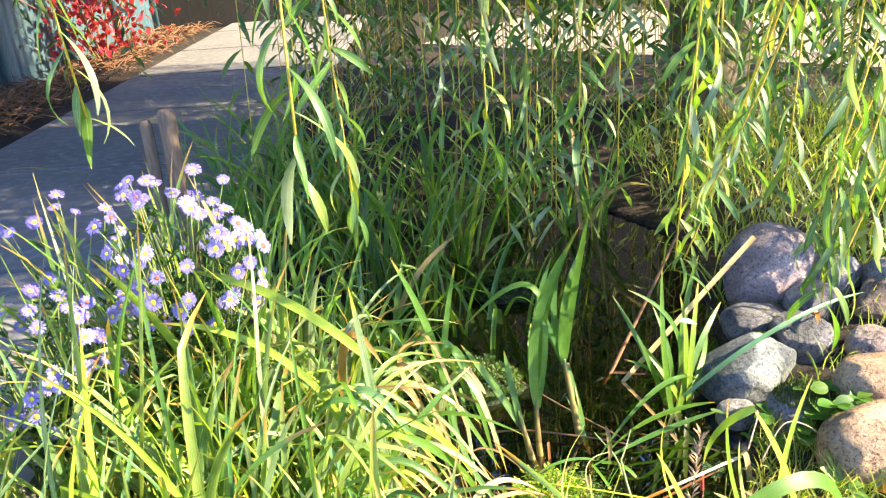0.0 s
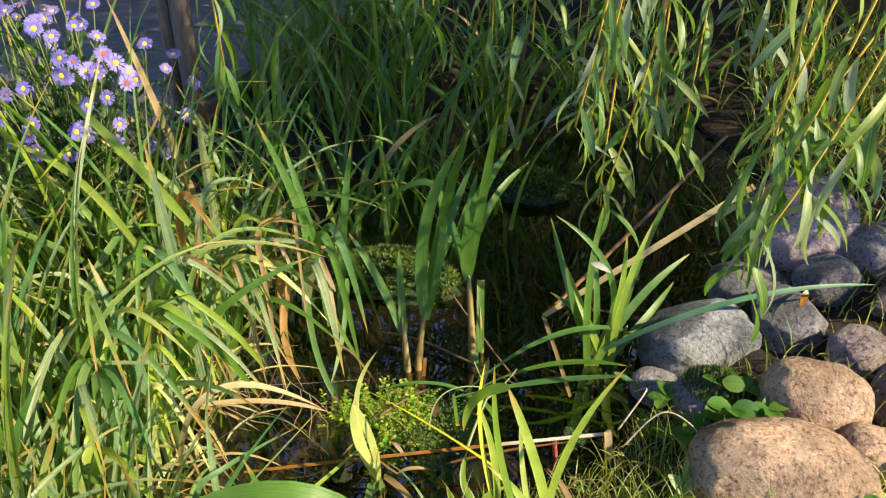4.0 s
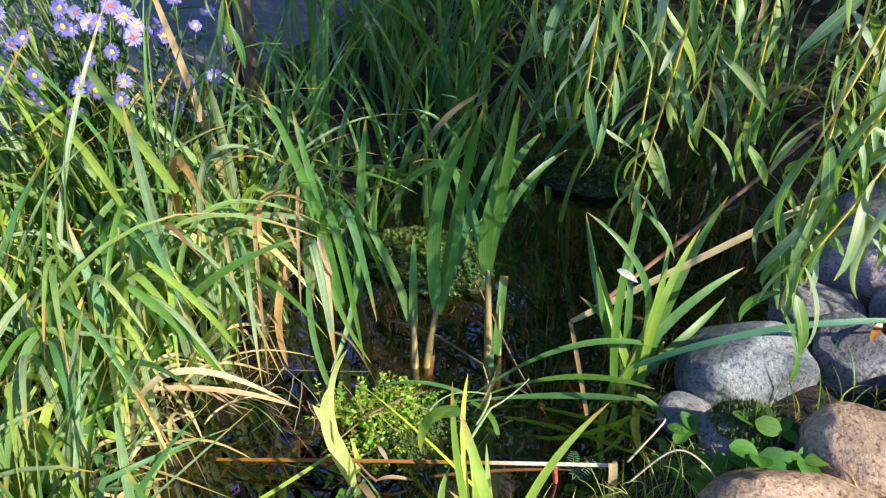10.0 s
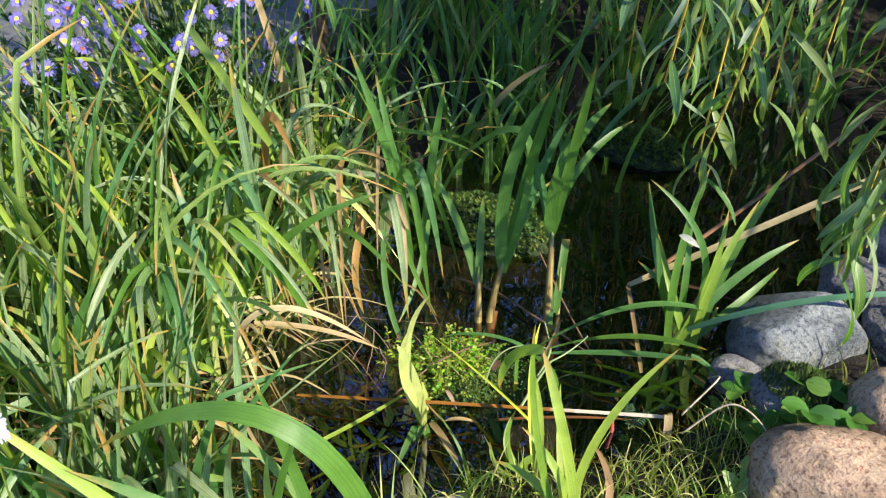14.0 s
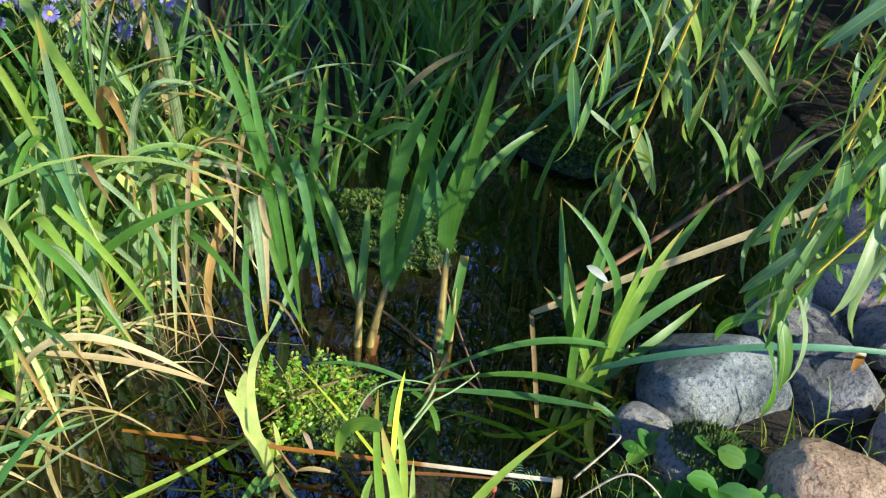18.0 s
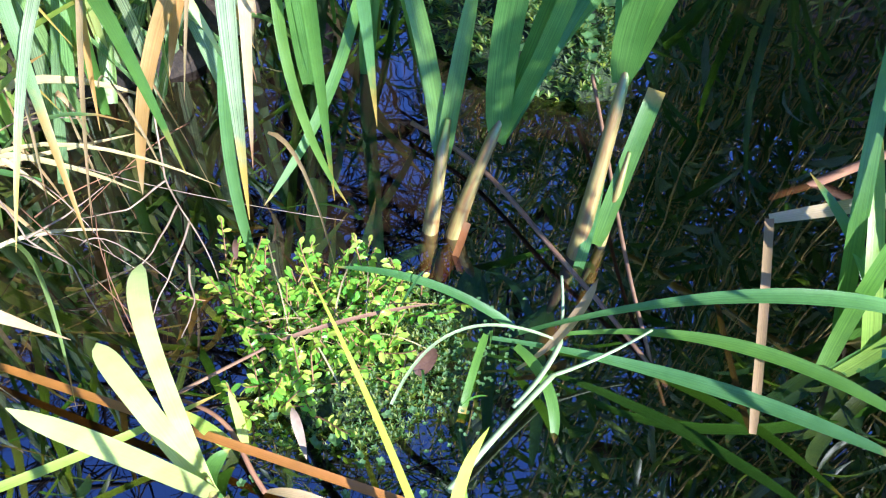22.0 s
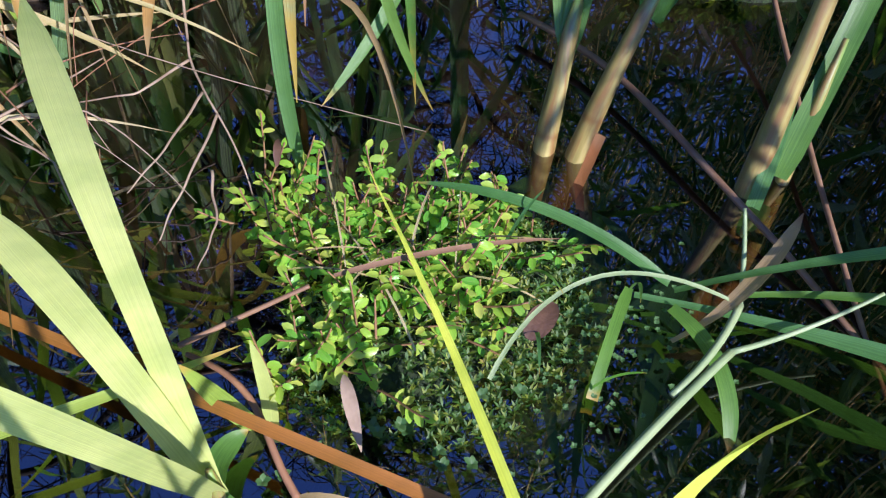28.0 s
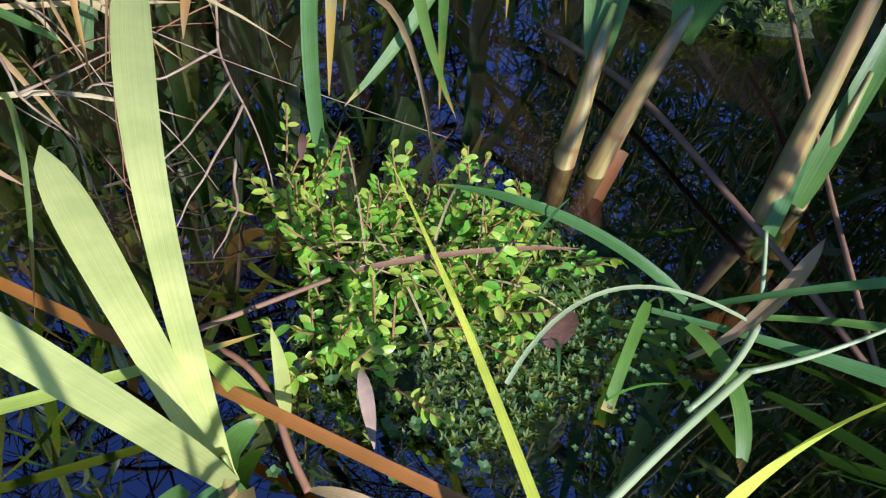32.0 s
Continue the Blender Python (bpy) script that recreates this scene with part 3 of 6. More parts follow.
def fence_panel():
    e = thing("fence", "dark teal painted corrugated metal fence beside the path", "fence", (-2.42, 1.9, 0.06))
    for k in range(6):
        ys = np.linspace(0, 0.8, 81)
        xs = 0.006 * np.clip(np.sin(ys * 2 * np.pi / 0.08) * 1.6, -1, 1)
        v, f = [], []
        for off in (0.0, 0.004):
            for zz in (0.0, 1.25):
                v += [(xx + off, yy, zz) for xx, yy in zip(xs, ys)]
        for i in range(80):
            f += [(i, i + 1, 81 + i + 1, 81 + i), (162 + i, 243 + i, 243 + i + 1, 162 + i + 1), (81 + i, 82 + i, 244 + i, 243 + i)]
        part("panel", mesh_of("panel", v, f, TEAL, smooth=False), e, m=pose(0, k * 0.81, 0))
    for k in range(7):
        v, f, u = tube([(0.03, k * 0.81, -0.1), (0.03, k * 0.81, 1.3)], 0.02, 0.02, 8)
        part("post", mesh_of("post", v, f, TEAL, u), e)
    return e


fence_panel()


# ---- stones ----
def stone(name, label, at, size, turn, mat, seed, square=2.4, rough=0.07, facets=6):
    bm = bmesh.new()
    bmesh.ops.create_icosphere(bm, subdivisions=5, radius=1.0)
    off = Vector((seed * 3.7, seed * 1.9, seed * 5.3))
    rs = random.Random(seed)
    cuts = [(Vector((rs.gauss(0, 1), rs.gauss(0, 1), rs.gauss(0, 1))).normalized(), rs.uniform(0.74, 0.95)) for _ in range(facets)]
    for v in bm.verts:
        c = v.co.normalized()
        k = (abs(c.x) ** square + abs(c.y) ** square + abs(c.z) ** square) ** (-1 / square)
        k *= 1 + rough * 2.2 * noise.noise(c * 0.9 + off) + rough * 0.8 * noise.noise(c * 2.3 + off) + rough * 0.35 * noise.noise(c * 4.6 + off) + rough * 0.22 * noise.noise(c * 7 + off) + rough * 0.10 * noise.noise(c * 19 + off)
        q = c * k
        for n_, o_ in cuts:
            over = q.dot(n_) - o_
            if over > 0:
                q -= n_ * (over * 0.86)
        v.co = Vector((q.x * size[0], q.y * size[1], q.z * size[2]))
    me = bpy.data.meshes.new(name)
    bm.to_mesh(me)
    bm.free()
    me.materials.append(mat)
    me.polygons.foreach_set("use_smooth", [True] * len(me.polygons))
    ob = new(name, me)
    ob.matrix_world = pose(*at, *turn)
    return tagged(ob, label, "stone", "stones on the pond's edge")


stone("boulder", "large rounded pinkish-brown granite boulder in the grass", (0.617, 0.985, 0.062), (0.108, 0.080, 0.082), (0, 12, 12), ST_PINK, 1, 2.3, 0.06, 2)
stone("boulder", "smooth beige-pink boulder resting on the pile", (0.655, 1.112, 0.092), (0.070, 0.060, 0.060), (0, 10, 20), ST_PINK, 2, 2.4, 0.05, 2)
stone("stone", "small pinkish stone wedged between boulders", (0.718, 1.052, 0.085), (0.045, 0.04, 0.035), (0, 20, 20), ST_PINK, 3)
stone("stone", "blue-grey angular granite stone at the water", (0.508, 1.270, 0.035), (0.082, 0.070, 0.066), (6, 10, 25), ST_BLUE, 4, 3.0, 0.08, 9)
stone("stone", "dark grey square stone with a fallen dry leaf", (0.634, 1.335, 0.055), (0.062, 0.055, 0.056), (8, -8, 10), ST_GREY, 5, 3.2, 0.09, 9)
stone("stone", "mauve-brown rounded field stone of the pile", (0.722, 1.268, 0.075), (0.047, 0.042, 0.040), (0, 5, 40), ST_MAUVE, 6)
stone("boulder", "large mauve-grey squared boulder at the back of the pile", (0.638, 1.555, 0.105), (0.092, 0.075, 0.090), (-8, 8, 22), ST_MAUVE, 7, 3.2, 0.06)
stone("stone", "long dark grey stone low in the pile", (0.575, 1.432, 0.045), (0.068, 0.05, 0.045), (0, 0, 10), ST_GREY, 8, 2.6)
stone("stone", "grey-green rounded stone of the pile", (0.690, 1.440, 0.085), (0.052, 0.046, 0.038), (0, 0, 15), ST_GREY, 9, 2.5)
stone("stone", "grey field stone at the edge of the pile", (0.770, 1.545, 0.090), (0.065, 0.055, 0.05), (0, 0, 35), ST_GREY, 10, 2.7)
stone("stone", "brownish field stone of the pile", (0.800, 1.395, 0.095), (0.055, 0.050, 0.042), (0, 8, 20), ST_BROWN, 11, 2.6)
stone("stone", "brownish flat stone of the pile", (0.815, 1.275, 0.085), (0.055, 0.050, 0.040), (0, -8, 60), ST_BROWN, 12, 2.6)
stone("stone", "pinkish-grey stone of the pile", (0.790, 1.165, 0.085), (0.060, 0.055, 0.045), (0, 10, 10), ST_MAUVE, 13, 2.7)
stone("stone", "mauve stone of the pile", (0.880, 1.205, 0.090), (0.060, 0.055, 0.045), (0, 0, 70), ST_MAUVE, 14, 2.7)
stone("stone", "grey-brown stone of the pile", (0.905, 1.345, 0.095), (0.065, 0.06, 0.045), (0, 0, 30), ST_BROWN, 15, 2.7)
stone("stone", "grey stone of the pile", (0.880, 1.485, 0.095), (0.065, 0.06, 0.05), (0, 0, 0), ST_GREY, 16, 2.7)
stone("stone", "pale brown stone of the pile in the grass", (0.815, 1.060, 0.070), (0.055, 0.05, 0.04), (0, 0, 20), ST_BROWN, 17, 2.5)
stone("stone", "small dark wet stone at the waterline", (0.455, 1.175, 0.010), (0.036, 0.030, 0.028), (0, 0, 0), ST_GREY, 18, 2.5)
stone("stone", "mossy dark stone at the waterline", (0.540, 1.126, 0.050), (0.060, 0.046, 0.052), (0, 0, 20), ST_GREY, 19, 2.5)
stone("stone", "submerged pale stone under the water", (0.255, 0.975, -0.060), (0.05, 0.04, 0.022), (0, 0, 50), ST_GREY, 21, 2.5)


def moss_pad(at, size, seed):
    """A cushion of short moss shoots."""
    rng = np.random.default_rng(seed)
    pieces = []
    for _ in range(900):
        a, r = rng.uniform(0, 6.283), rng.uniform(0, 1) ** 0.5
        x, y = np.cos(a) * r * size[0], np.sin(a) * r * size[1]
        z = size[2] * (1 - r * r)
        pts = np.array([x, y, z - 0.004]) + grow(rng, rng.uniform(0.006, 0.012), a, 0, rng.uniform(20, 70), 3)
        pieces.append(ribbon(pts, 0.0024, (rng.normal(), rng.normal(), 0.5), 0.1, "grass"))
    v, f, u = join(pieces)
    ob = new("moss_cushion", mesh_of("moss_cushion", v, f, MOSS_BRIGHT, u))
    ob.location = at
    return tagged(ob, "bright green moss cushion on a stone", "moss", kind="stuff")


moss_pad((0.538, 1.114, 0.090), (0.050, 0.036, 0.022), 3)

# ---- iris plants in the water ----
UP = (0.25, -0.6, 0.5)


def sheath(owner, b, t, r, label="", name="stem", rise=None):
    """A stout stem of wrapped leaf bases, pale at the foot."""
    pts = bend(b, t, (t[2] - b[2]) * 0.5 if rise is None else rise, 9) - np.array(owner.location)
    v, f, u = tube(pts, r, np.interp(np.linspace(0, 1, 9), [0, 0.55, 0.9, 1], [r, r * 0.85, r * 0.55, r * 0.25]), 10)
    return part(name, mesh_of(name, v, f, SHEATH, u), owner, label)


def iris_a():
    e = thing("iris_plant", "green sword-leaved iris with brown sheathed stems in the water", "iris", (0.108, 1.090, 0), "irises in the pond")
    sheath(e, (0.112, 1.078, -0.10), (0.072, 1.136, 0.075), 0.0074, "brown-streaked stem")
    sheath(e, (0.114, 1.084, -0.10), (0.104, 1.156, 0.098), 0.0068, "pale straw stem")
    one, two = np.array((0.078, 1.126, 0.045)), np.array((0.106, 1.148, 0.070))
    for base, mid, tip, w in ((one, (0.027, 1.149, 0.130), (-0.017, 1.151, 0.200), 0.013), (one, (0.064, 1.152, 0.11), (0.054, 1.174, 0.172), 0.012),
                              (two, (0.114, 1.143, 0.264), (0.163, 1.131, 0.380), 0.018), (two, (0.125, 1.175, 0.243), (0.176, 1.134, 0.403), 0.015), (two, (0.113, 1.228, 0.190), (0.146, 1.256, 0.300), 0.014),
                              (two, (0.093, 1.199, 0.280), (-0.010, 1.212, 0.200), 0.011), (two, (0.102, 1.222, 0.130), (0.111, 1.286, 0.160), 0.012)):
        leaf_part(e, arc(base, mid, tip), w, IRIS, UP, "leaf", fold=0.10)
    leaf_part(e, bend((0.117, 1.090, -0.03), (0.118, 1.110, 0.028), 0.02, 6), 0.0052, RUST_DARK, UP, "broken_sheath", "torn rust-brown sheath", profile="cut")
    return e


def iris_b():
    e = thing("iris_plant", "tall green iris with yellowish sheathed stem in the water", "iris", (0.185, 1.146, 0), "irises in the pond")
    sheath(e, (0.192, 1.124, -0.10), (0.154, 1.203, 0.155), 0.0076, "straw-coloured stem with dark rings", rise=0.05)
    sheath(e, (0.196, 1.144, -0.10), (0.176, 1.200, 0.075), 0.0052, "split brown stem", rise=0.02)
    base = np.array((0.157, 1.196, 0.125))
    for mid, tip, w in (((0.176, 1.198, 0.267), (0.198, 1.187, 0.402), 0.014), ((0.179, 1.218, 0.290), (0.204, 1.248, 0.330), 0.018), ((0.128, 1.208, 0.205), (0.114, 1.198, 0.260), 0.012), ((0.170, 1.239, 0.220), (0.211, 1.332, 0.270), 0.012), ((0.145, 1.227, 0.200), (0.157, 1.235, 0.290), 0.013)):
        leaf_part(e, arc(base, mid, tip), w, IRIS, UP, "leaf", fold=0.10)
    leaf_part(e, arc((0.186, 1.172, 0.01), (0.178, 1.198, 0.052), (0.166, 1.236, 0.101)), 0.012, IRIS, UP, "leaf", "leaf cut off square at its top", profile="cut")
    leaf_part(e, arc((0.190, 1.146, -0.02), (0.176, 1.176, 0.030), (0.160, 1.204, 0.055)), 0.0075, IRIS, UP, "leaf")
    return e


def iris_right():
    e = thing("iris_plant", "spreading green iris between water and stones", "iris", (0.372, 1.230, 0), "irises in the pond")
    b = np.array([0.372, 1.230, -0.02])
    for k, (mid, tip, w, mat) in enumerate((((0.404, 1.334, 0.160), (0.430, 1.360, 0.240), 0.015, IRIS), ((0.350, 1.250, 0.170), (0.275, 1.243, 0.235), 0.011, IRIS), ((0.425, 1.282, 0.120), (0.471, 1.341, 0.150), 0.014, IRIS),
                                            ((0.392, 1.246, 0.140), (0.412, 1.296, 0.220), 0.012, IRIS_LIT), ((0.306, 1.242, 0.110), (0.259, 1.296, 0.200), 0.012, IRIS), ((0.337, 1.229, 0.120), (0.342, 1.280, 0.260), 0.012, IRIS),
                                            ((0.327, 1.237, 0.070), (0.274, 1.255, 0.090), 0.010, IRIS), ((0.350, 1.237, 0.100), (0.329, 1.286, 0.180), 0.011, IRIS), ((0.380, 1.239, 0.090), (0.377, 1.287, 0.200), 0.011, IRIS_LIT),
                                            ((0.352, 1.221, 0.050), (0.289, 1.282, 0.130), 0.012, IRIS_LIT), ((0.375, 1.236, 0.080), (0.380, 1.248, 0.100), 0.009, DRY), ((0.418, 1.276, 0.050), (0.455, 1.364, 0.080), 0.013, IRIS))):
        r = b + np.array([0.020 * math.cos(k * 2.1) - 0.008, 0.022 * math.sin(k * 2.1) - 0.006, 0])
        leaf_part(e, arc(r, mid, tip), w * 0.95, mat, UP, "leaf", fold=0.12)
    for k in range(3):
        sheath(e, b + np.array([0.022 * (k - 1), 0.008 * k - 0.01, -0.08]), b + np.array([0.026 * (k - 1), 0.02 + 0.006 * k, 0.07]), 0.006)
    return e


def iris_small():
    e = thing("iris_plant", "small upright sunlit pale green iris rising from the water", "iris", (0.138, 0.877, 0), "irises in the pond")
    b = np.array((0.140, 0.876, 0.016))
    for mid, tip, w, mat in (((0.112, 0.885, 0.135), (0.146, 0.881, 0.224), 0.0090, IRIS_SUN_PALE), ((0.114, 0.869, 0.105), (0.130, 0.861, 0.178), 0.0115, IRIS_SUN_PALE), ((0.145, 0.853, 0.105), (0.139, 0.824, 0.190), 0.0112, IRIS_SUN_PALE),
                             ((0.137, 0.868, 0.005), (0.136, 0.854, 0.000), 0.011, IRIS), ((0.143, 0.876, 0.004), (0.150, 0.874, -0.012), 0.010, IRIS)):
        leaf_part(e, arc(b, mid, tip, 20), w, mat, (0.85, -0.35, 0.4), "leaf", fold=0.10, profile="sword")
    leaf_part(e, arc((0.122, 0.908, -0.010), (0.120, 0.912, 0.020), (0.112, 0.914, 0.045)), 0.0062, IRIS_SUN_PALE, (0.6, -0.4, 0.6), "leaf", "short sunlit pale leaf", profile="blade")
    leaf_part(e, arc((0.121, 0.904, 0.000), (0.118, 0.897, 0.025), (0.107, 0.889, 0.050)), 0.0085, IRIS_LIT, (0.3, -0.4, 0.8), "leaf", "short folded green leaf")
    leaf_part(e, arc(b, (0.126, 0.888, 0.012), (0.125, 0.899, 0.012)), 0.0100, IRIS, (0.3, -0.4, 0.8), "leaf", "folded green leaf")
    sheath(e, (0.141, 0.874, -0.14), (0.139, 0.877, 0.034), 0.0058, "brown stem")
    return e


def iris_front():
    e = thing("iris_plant", "sunlit yellow-green iris with arching leaves on the bank", "iris", (0.383, 0.785, 0.03), "irises on the bank")
    b = np.array((0.383, 0.785, 0.02))
    face = (0.35, -0.6, 0.6)
    leaf_part(e, arc(b, (0.371, 0.769, 0.190), (0.323, 0.791, 0.300)), 0.0105, IRIS_LIT, face, "leaf", "broad leaf folded over at its top", profile="sword")
    leaf_part(e, arc((0.326, 0.789, 0.299), (0.300, 0.797, 0.278), (0.276, 0.806, 0.210)), 0.0100, IRIS_LIT, face, "leaf", "hanging end of the folded leaf")
    for mid, tip, w, mat in (((0.380, 0.820, 0.190), (0.427, 0.868, 0.288), 0.0092, IRIS_LIT), ((0.317, 0.812, 0.170), (0.304, 0.816, 0.300), 0.0080, IRIS_LIT), ((0.325, 0.822, 0.130), (0.297, 0.823, 0.150), 0.0100, IRIS_LIT), ((0.334, 0.833, 0.160), (0.329, 0.835, 0.220), 0.007, IRIS_SUN_PALE),
                             ((0.303, 0.809, 0.100), (0.274, 0.806, 0.100), 0.010, IRIS_LIT), ((0.372, 0.807, 0.110), (0.369, 0.819, 0.140), 0.007, IRIS_SUN_PALE), ((0.351, 0.797, 0.080), (0.323, 0.799, 0.070), 0.009, IRIS_LIT), ((0.377, 0.873, 0.090), (0.353, 0.887, 0.100), 0.009, DRY)):
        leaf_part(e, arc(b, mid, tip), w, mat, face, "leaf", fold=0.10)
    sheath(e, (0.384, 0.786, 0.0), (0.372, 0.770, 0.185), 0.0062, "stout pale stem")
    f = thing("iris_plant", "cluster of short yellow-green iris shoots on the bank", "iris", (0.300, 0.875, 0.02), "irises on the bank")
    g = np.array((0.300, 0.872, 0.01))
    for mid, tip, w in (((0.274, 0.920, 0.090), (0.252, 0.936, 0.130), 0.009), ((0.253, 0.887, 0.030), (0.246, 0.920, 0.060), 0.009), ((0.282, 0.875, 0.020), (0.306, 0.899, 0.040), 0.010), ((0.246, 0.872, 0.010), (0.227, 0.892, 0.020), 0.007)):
        leaf_part(f, arc(g, mid, tip), w, IRIS_LIT, (0.2, -0.5, 0.6), "leaf")
    leaf_part(f, arc(g, (0.257, 0.930, 0.155), (0.264, 0.926, 0.205)), 0.0062, IRIS_SUN, (0.5, -0.2, 1), "leaf", "sunlit yellow-green arching leaf", profile="sword")
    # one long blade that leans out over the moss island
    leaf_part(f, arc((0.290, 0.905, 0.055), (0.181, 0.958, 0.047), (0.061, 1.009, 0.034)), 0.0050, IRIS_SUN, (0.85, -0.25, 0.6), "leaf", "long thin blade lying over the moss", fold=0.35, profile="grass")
    return e


def fan_stalk():
    e = thing("sedge_stalk", "fallen pale stalk with a fan of long leaves on the water", "sedge", (0.235, 0.96, 0.0))
    o = np.array(e.location)
    k = np.array((0.219, 1.084, 0.020))

    def shoot(pts, r0, r1, name, label, mat=PALE_STALK):
        v, f, u = tube(arc(*pts, 14) - o, r0, r1, 8)
        part(name, mesh_of(name, v, f, mat, u), e, label)

    shoot(((0.230, 0.967, 0.010), (0.229, 1.021, 0.016), (0.230, 1.062, 0.020)), 0.0021, 0.0018, "stalk", "pale grey-green stalk")
    shoot(((0.225, 1.030, 0.016), (0.224, 1.062, 0.020), k), 0.0015, 0.0018, "stalk", "pale forking stalk")
    shoot(((0.230, 1.062, 0.020), (0.242, 1.087, 0.022), (0.258, 1.122, 0.035)), 0.0014, 0.0008, "stalk", "thin forking stalk")
    shoot((k, (0.207, 1.099, 0.030), (0.195, 1.110, 0.042)), 0.0013, 0.0009, "stalk", "thin upright stalk")
    for base, mid, tip, w in (((0.194, 1.075, 0.012), (0.316, 1.166, 0.085), (0.416, 1.264, 0.034), 0.0105), ((0.215, 1.095, 0.012), (0.318, 1.157, 0.035), (0.413, 1.164, 0.050), 0.0100), ((0.183, 1.061, 0.010), (0.316, 1.121, 0.030), (0.413, 1.140, 0.050), 0.0105)):
        leaf_part(e, arc(base, mid, tip, 20), w, IRIS, (0.05, -0.2, 1), "leaf", fold=0.15, profile="fan")
    leaf_part(e, arc((0.397, 1.142, 0.050), (0.423, 1.148, 0.035), (0.440, 1.158, 0.002), 10), 0.0085, IRIS, (0.2, -0.2, 1), "leaf", "drooping end of a broad leaf")
    leaf_part(e, arc(k, (0.169, 1.032, 0.030), (0.172, 0.981, 0.016)), 0.0020, PALE_STALK, (0, -0.2, 1), "leaf", "thread-thin bowed leaf", profile="cut")
    leaf_part(e, arc((0.190, 1.076, 0.012), (0.137, 1.052, 0.032), (0.083, 1.019, 0.030)), 0.0062, IRIS, (0, -0.2, 1), "leaf", "broad bowed blade")
    leaf_part(e, arc((0.182, 1.055, 0.020), (0.193, 1.030, 0.016), (0.203, 1.010, 0.006), 10), 0.0050, IRIS, (0.3, -0.4, 1), "leaf", "broken short leaf", profile="cut")
    leaf_part(e, arc((0.199, 1.065, 0.014), (0.231, 1.057, 0.012), (0.254, 1.038, -0.004), 14), 0.0072, IRIS, (0, -0.2, 1), "leaf", "leaf drooping into the water", profile="sword")
    leaf_part(e, arc((0.208, 1.057, 0.006), (0.218, 1.093, 0.030), (0.215, 1.119, 0.050), 12), 0.0085, DRY, (-0.5, -0.5, 1), "dry_tip", "dry twisted leaf end", profile="fan")
    return e


for make in (iris_a, iris_b, iris_right, iris_small, iris_front, fan_stalk):
    make()


def iris_near():
    """Broad arching leaves at the near water edge."""
    e = thing("iris_plant", "broad-leaved iris arching over the near bank", "iris", (0.285, 0.575, 0.03), "irises on the bank")
    rng = np.random.default_rng(17)
    b = np.array([0.285, 0.575, 0.02])
    for mid, tip, w, mat in (((0.222, 0.503, 0.420), (0.126, 0.479, 0.350), 0.0155, IRIS), ((0.260, 0.502, 0.343), (0.194, 0.483, 0.310), 0.0130, IRIS_LIT), ((0.174, 0.601, 0.280), (0.154, 0.602, 0.330), 0.0125, IRIS), ((0.191, 0.480, 0.330), (0.134, 0.452, 0.360), 0.0150, IRIS),
                             ((0.176, 0.578, 0.220), (0.183, 0.579, 0.280), 0.0105, IRIS_SUN_PALE), ((0.169, 0.544, 0.240), (0.181, 0.553, 0.330), 0.0105, STRIPED), ((0.123, 0.450, 0.360), (0.072, 0.427, 0.420), 0.0120, IRIS_LIT), ((0.141, 0.597, 0.250), (0.112, 0.574, 0.300), 0.010, SEDGE)):
        leaf_part(e, arc(b + rng.normal(0, 0.012, 3) * (1, 1, 0), mid, tip, 22), w, mat, (0.3, -0.5, 0.8), "leaf", fold=0.08)
    return e


iris_near()

# ---- dense sedge and iris beds ----
R = np.random.default_rng(11)
LEFT = ["tangled bed of green and straw-tipped sedge leaves", "tuft of long arching sedge with dry leaves", "thick sunlit tuft of sedge with yellowing blades"]
BLEND = [SEDGE, IRIS, IRIS_LIT, STRIPED, DRY]
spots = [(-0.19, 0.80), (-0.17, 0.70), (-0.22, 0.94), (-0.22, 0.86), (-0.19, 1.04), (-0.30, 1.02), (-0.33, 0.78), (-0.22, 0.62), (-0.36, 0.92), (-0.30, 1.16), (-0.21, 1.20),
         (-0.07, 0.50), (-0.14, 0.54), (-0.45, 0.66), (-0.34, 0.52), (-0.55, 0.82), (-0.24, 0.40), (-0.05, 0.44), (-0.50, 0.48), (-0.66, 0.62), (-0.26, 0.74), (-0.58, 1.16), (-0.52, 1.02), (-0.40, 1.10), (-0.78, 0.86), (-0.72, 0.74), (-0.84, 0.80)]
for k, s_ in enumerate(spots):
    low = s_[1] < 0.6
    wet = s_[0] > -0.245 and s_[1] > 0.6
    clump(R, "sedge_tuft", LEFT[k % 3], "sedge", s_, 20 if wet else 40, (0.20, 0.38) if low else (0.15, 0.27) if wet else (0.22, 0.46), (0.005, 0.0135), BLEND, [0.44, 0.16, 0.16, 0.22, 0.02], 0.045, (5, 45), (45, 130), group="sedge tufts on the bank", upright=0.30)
for s_ in ((-0.02, 0.585), (-0.08, 0.64), (0.05, 0.545)):
    clump(R, "striped_grass_tuft", "upright tuft of white-striped green grass leaves", "grass", s_, 26, (0.26, 0.42), (0.006, 0.012), [STRIPED, IRIS, SEDGE], [0.55, 0.25, 0.2], 0.03, (2, 16), (12, 70), group="striped grass tufts", upright=0.6)


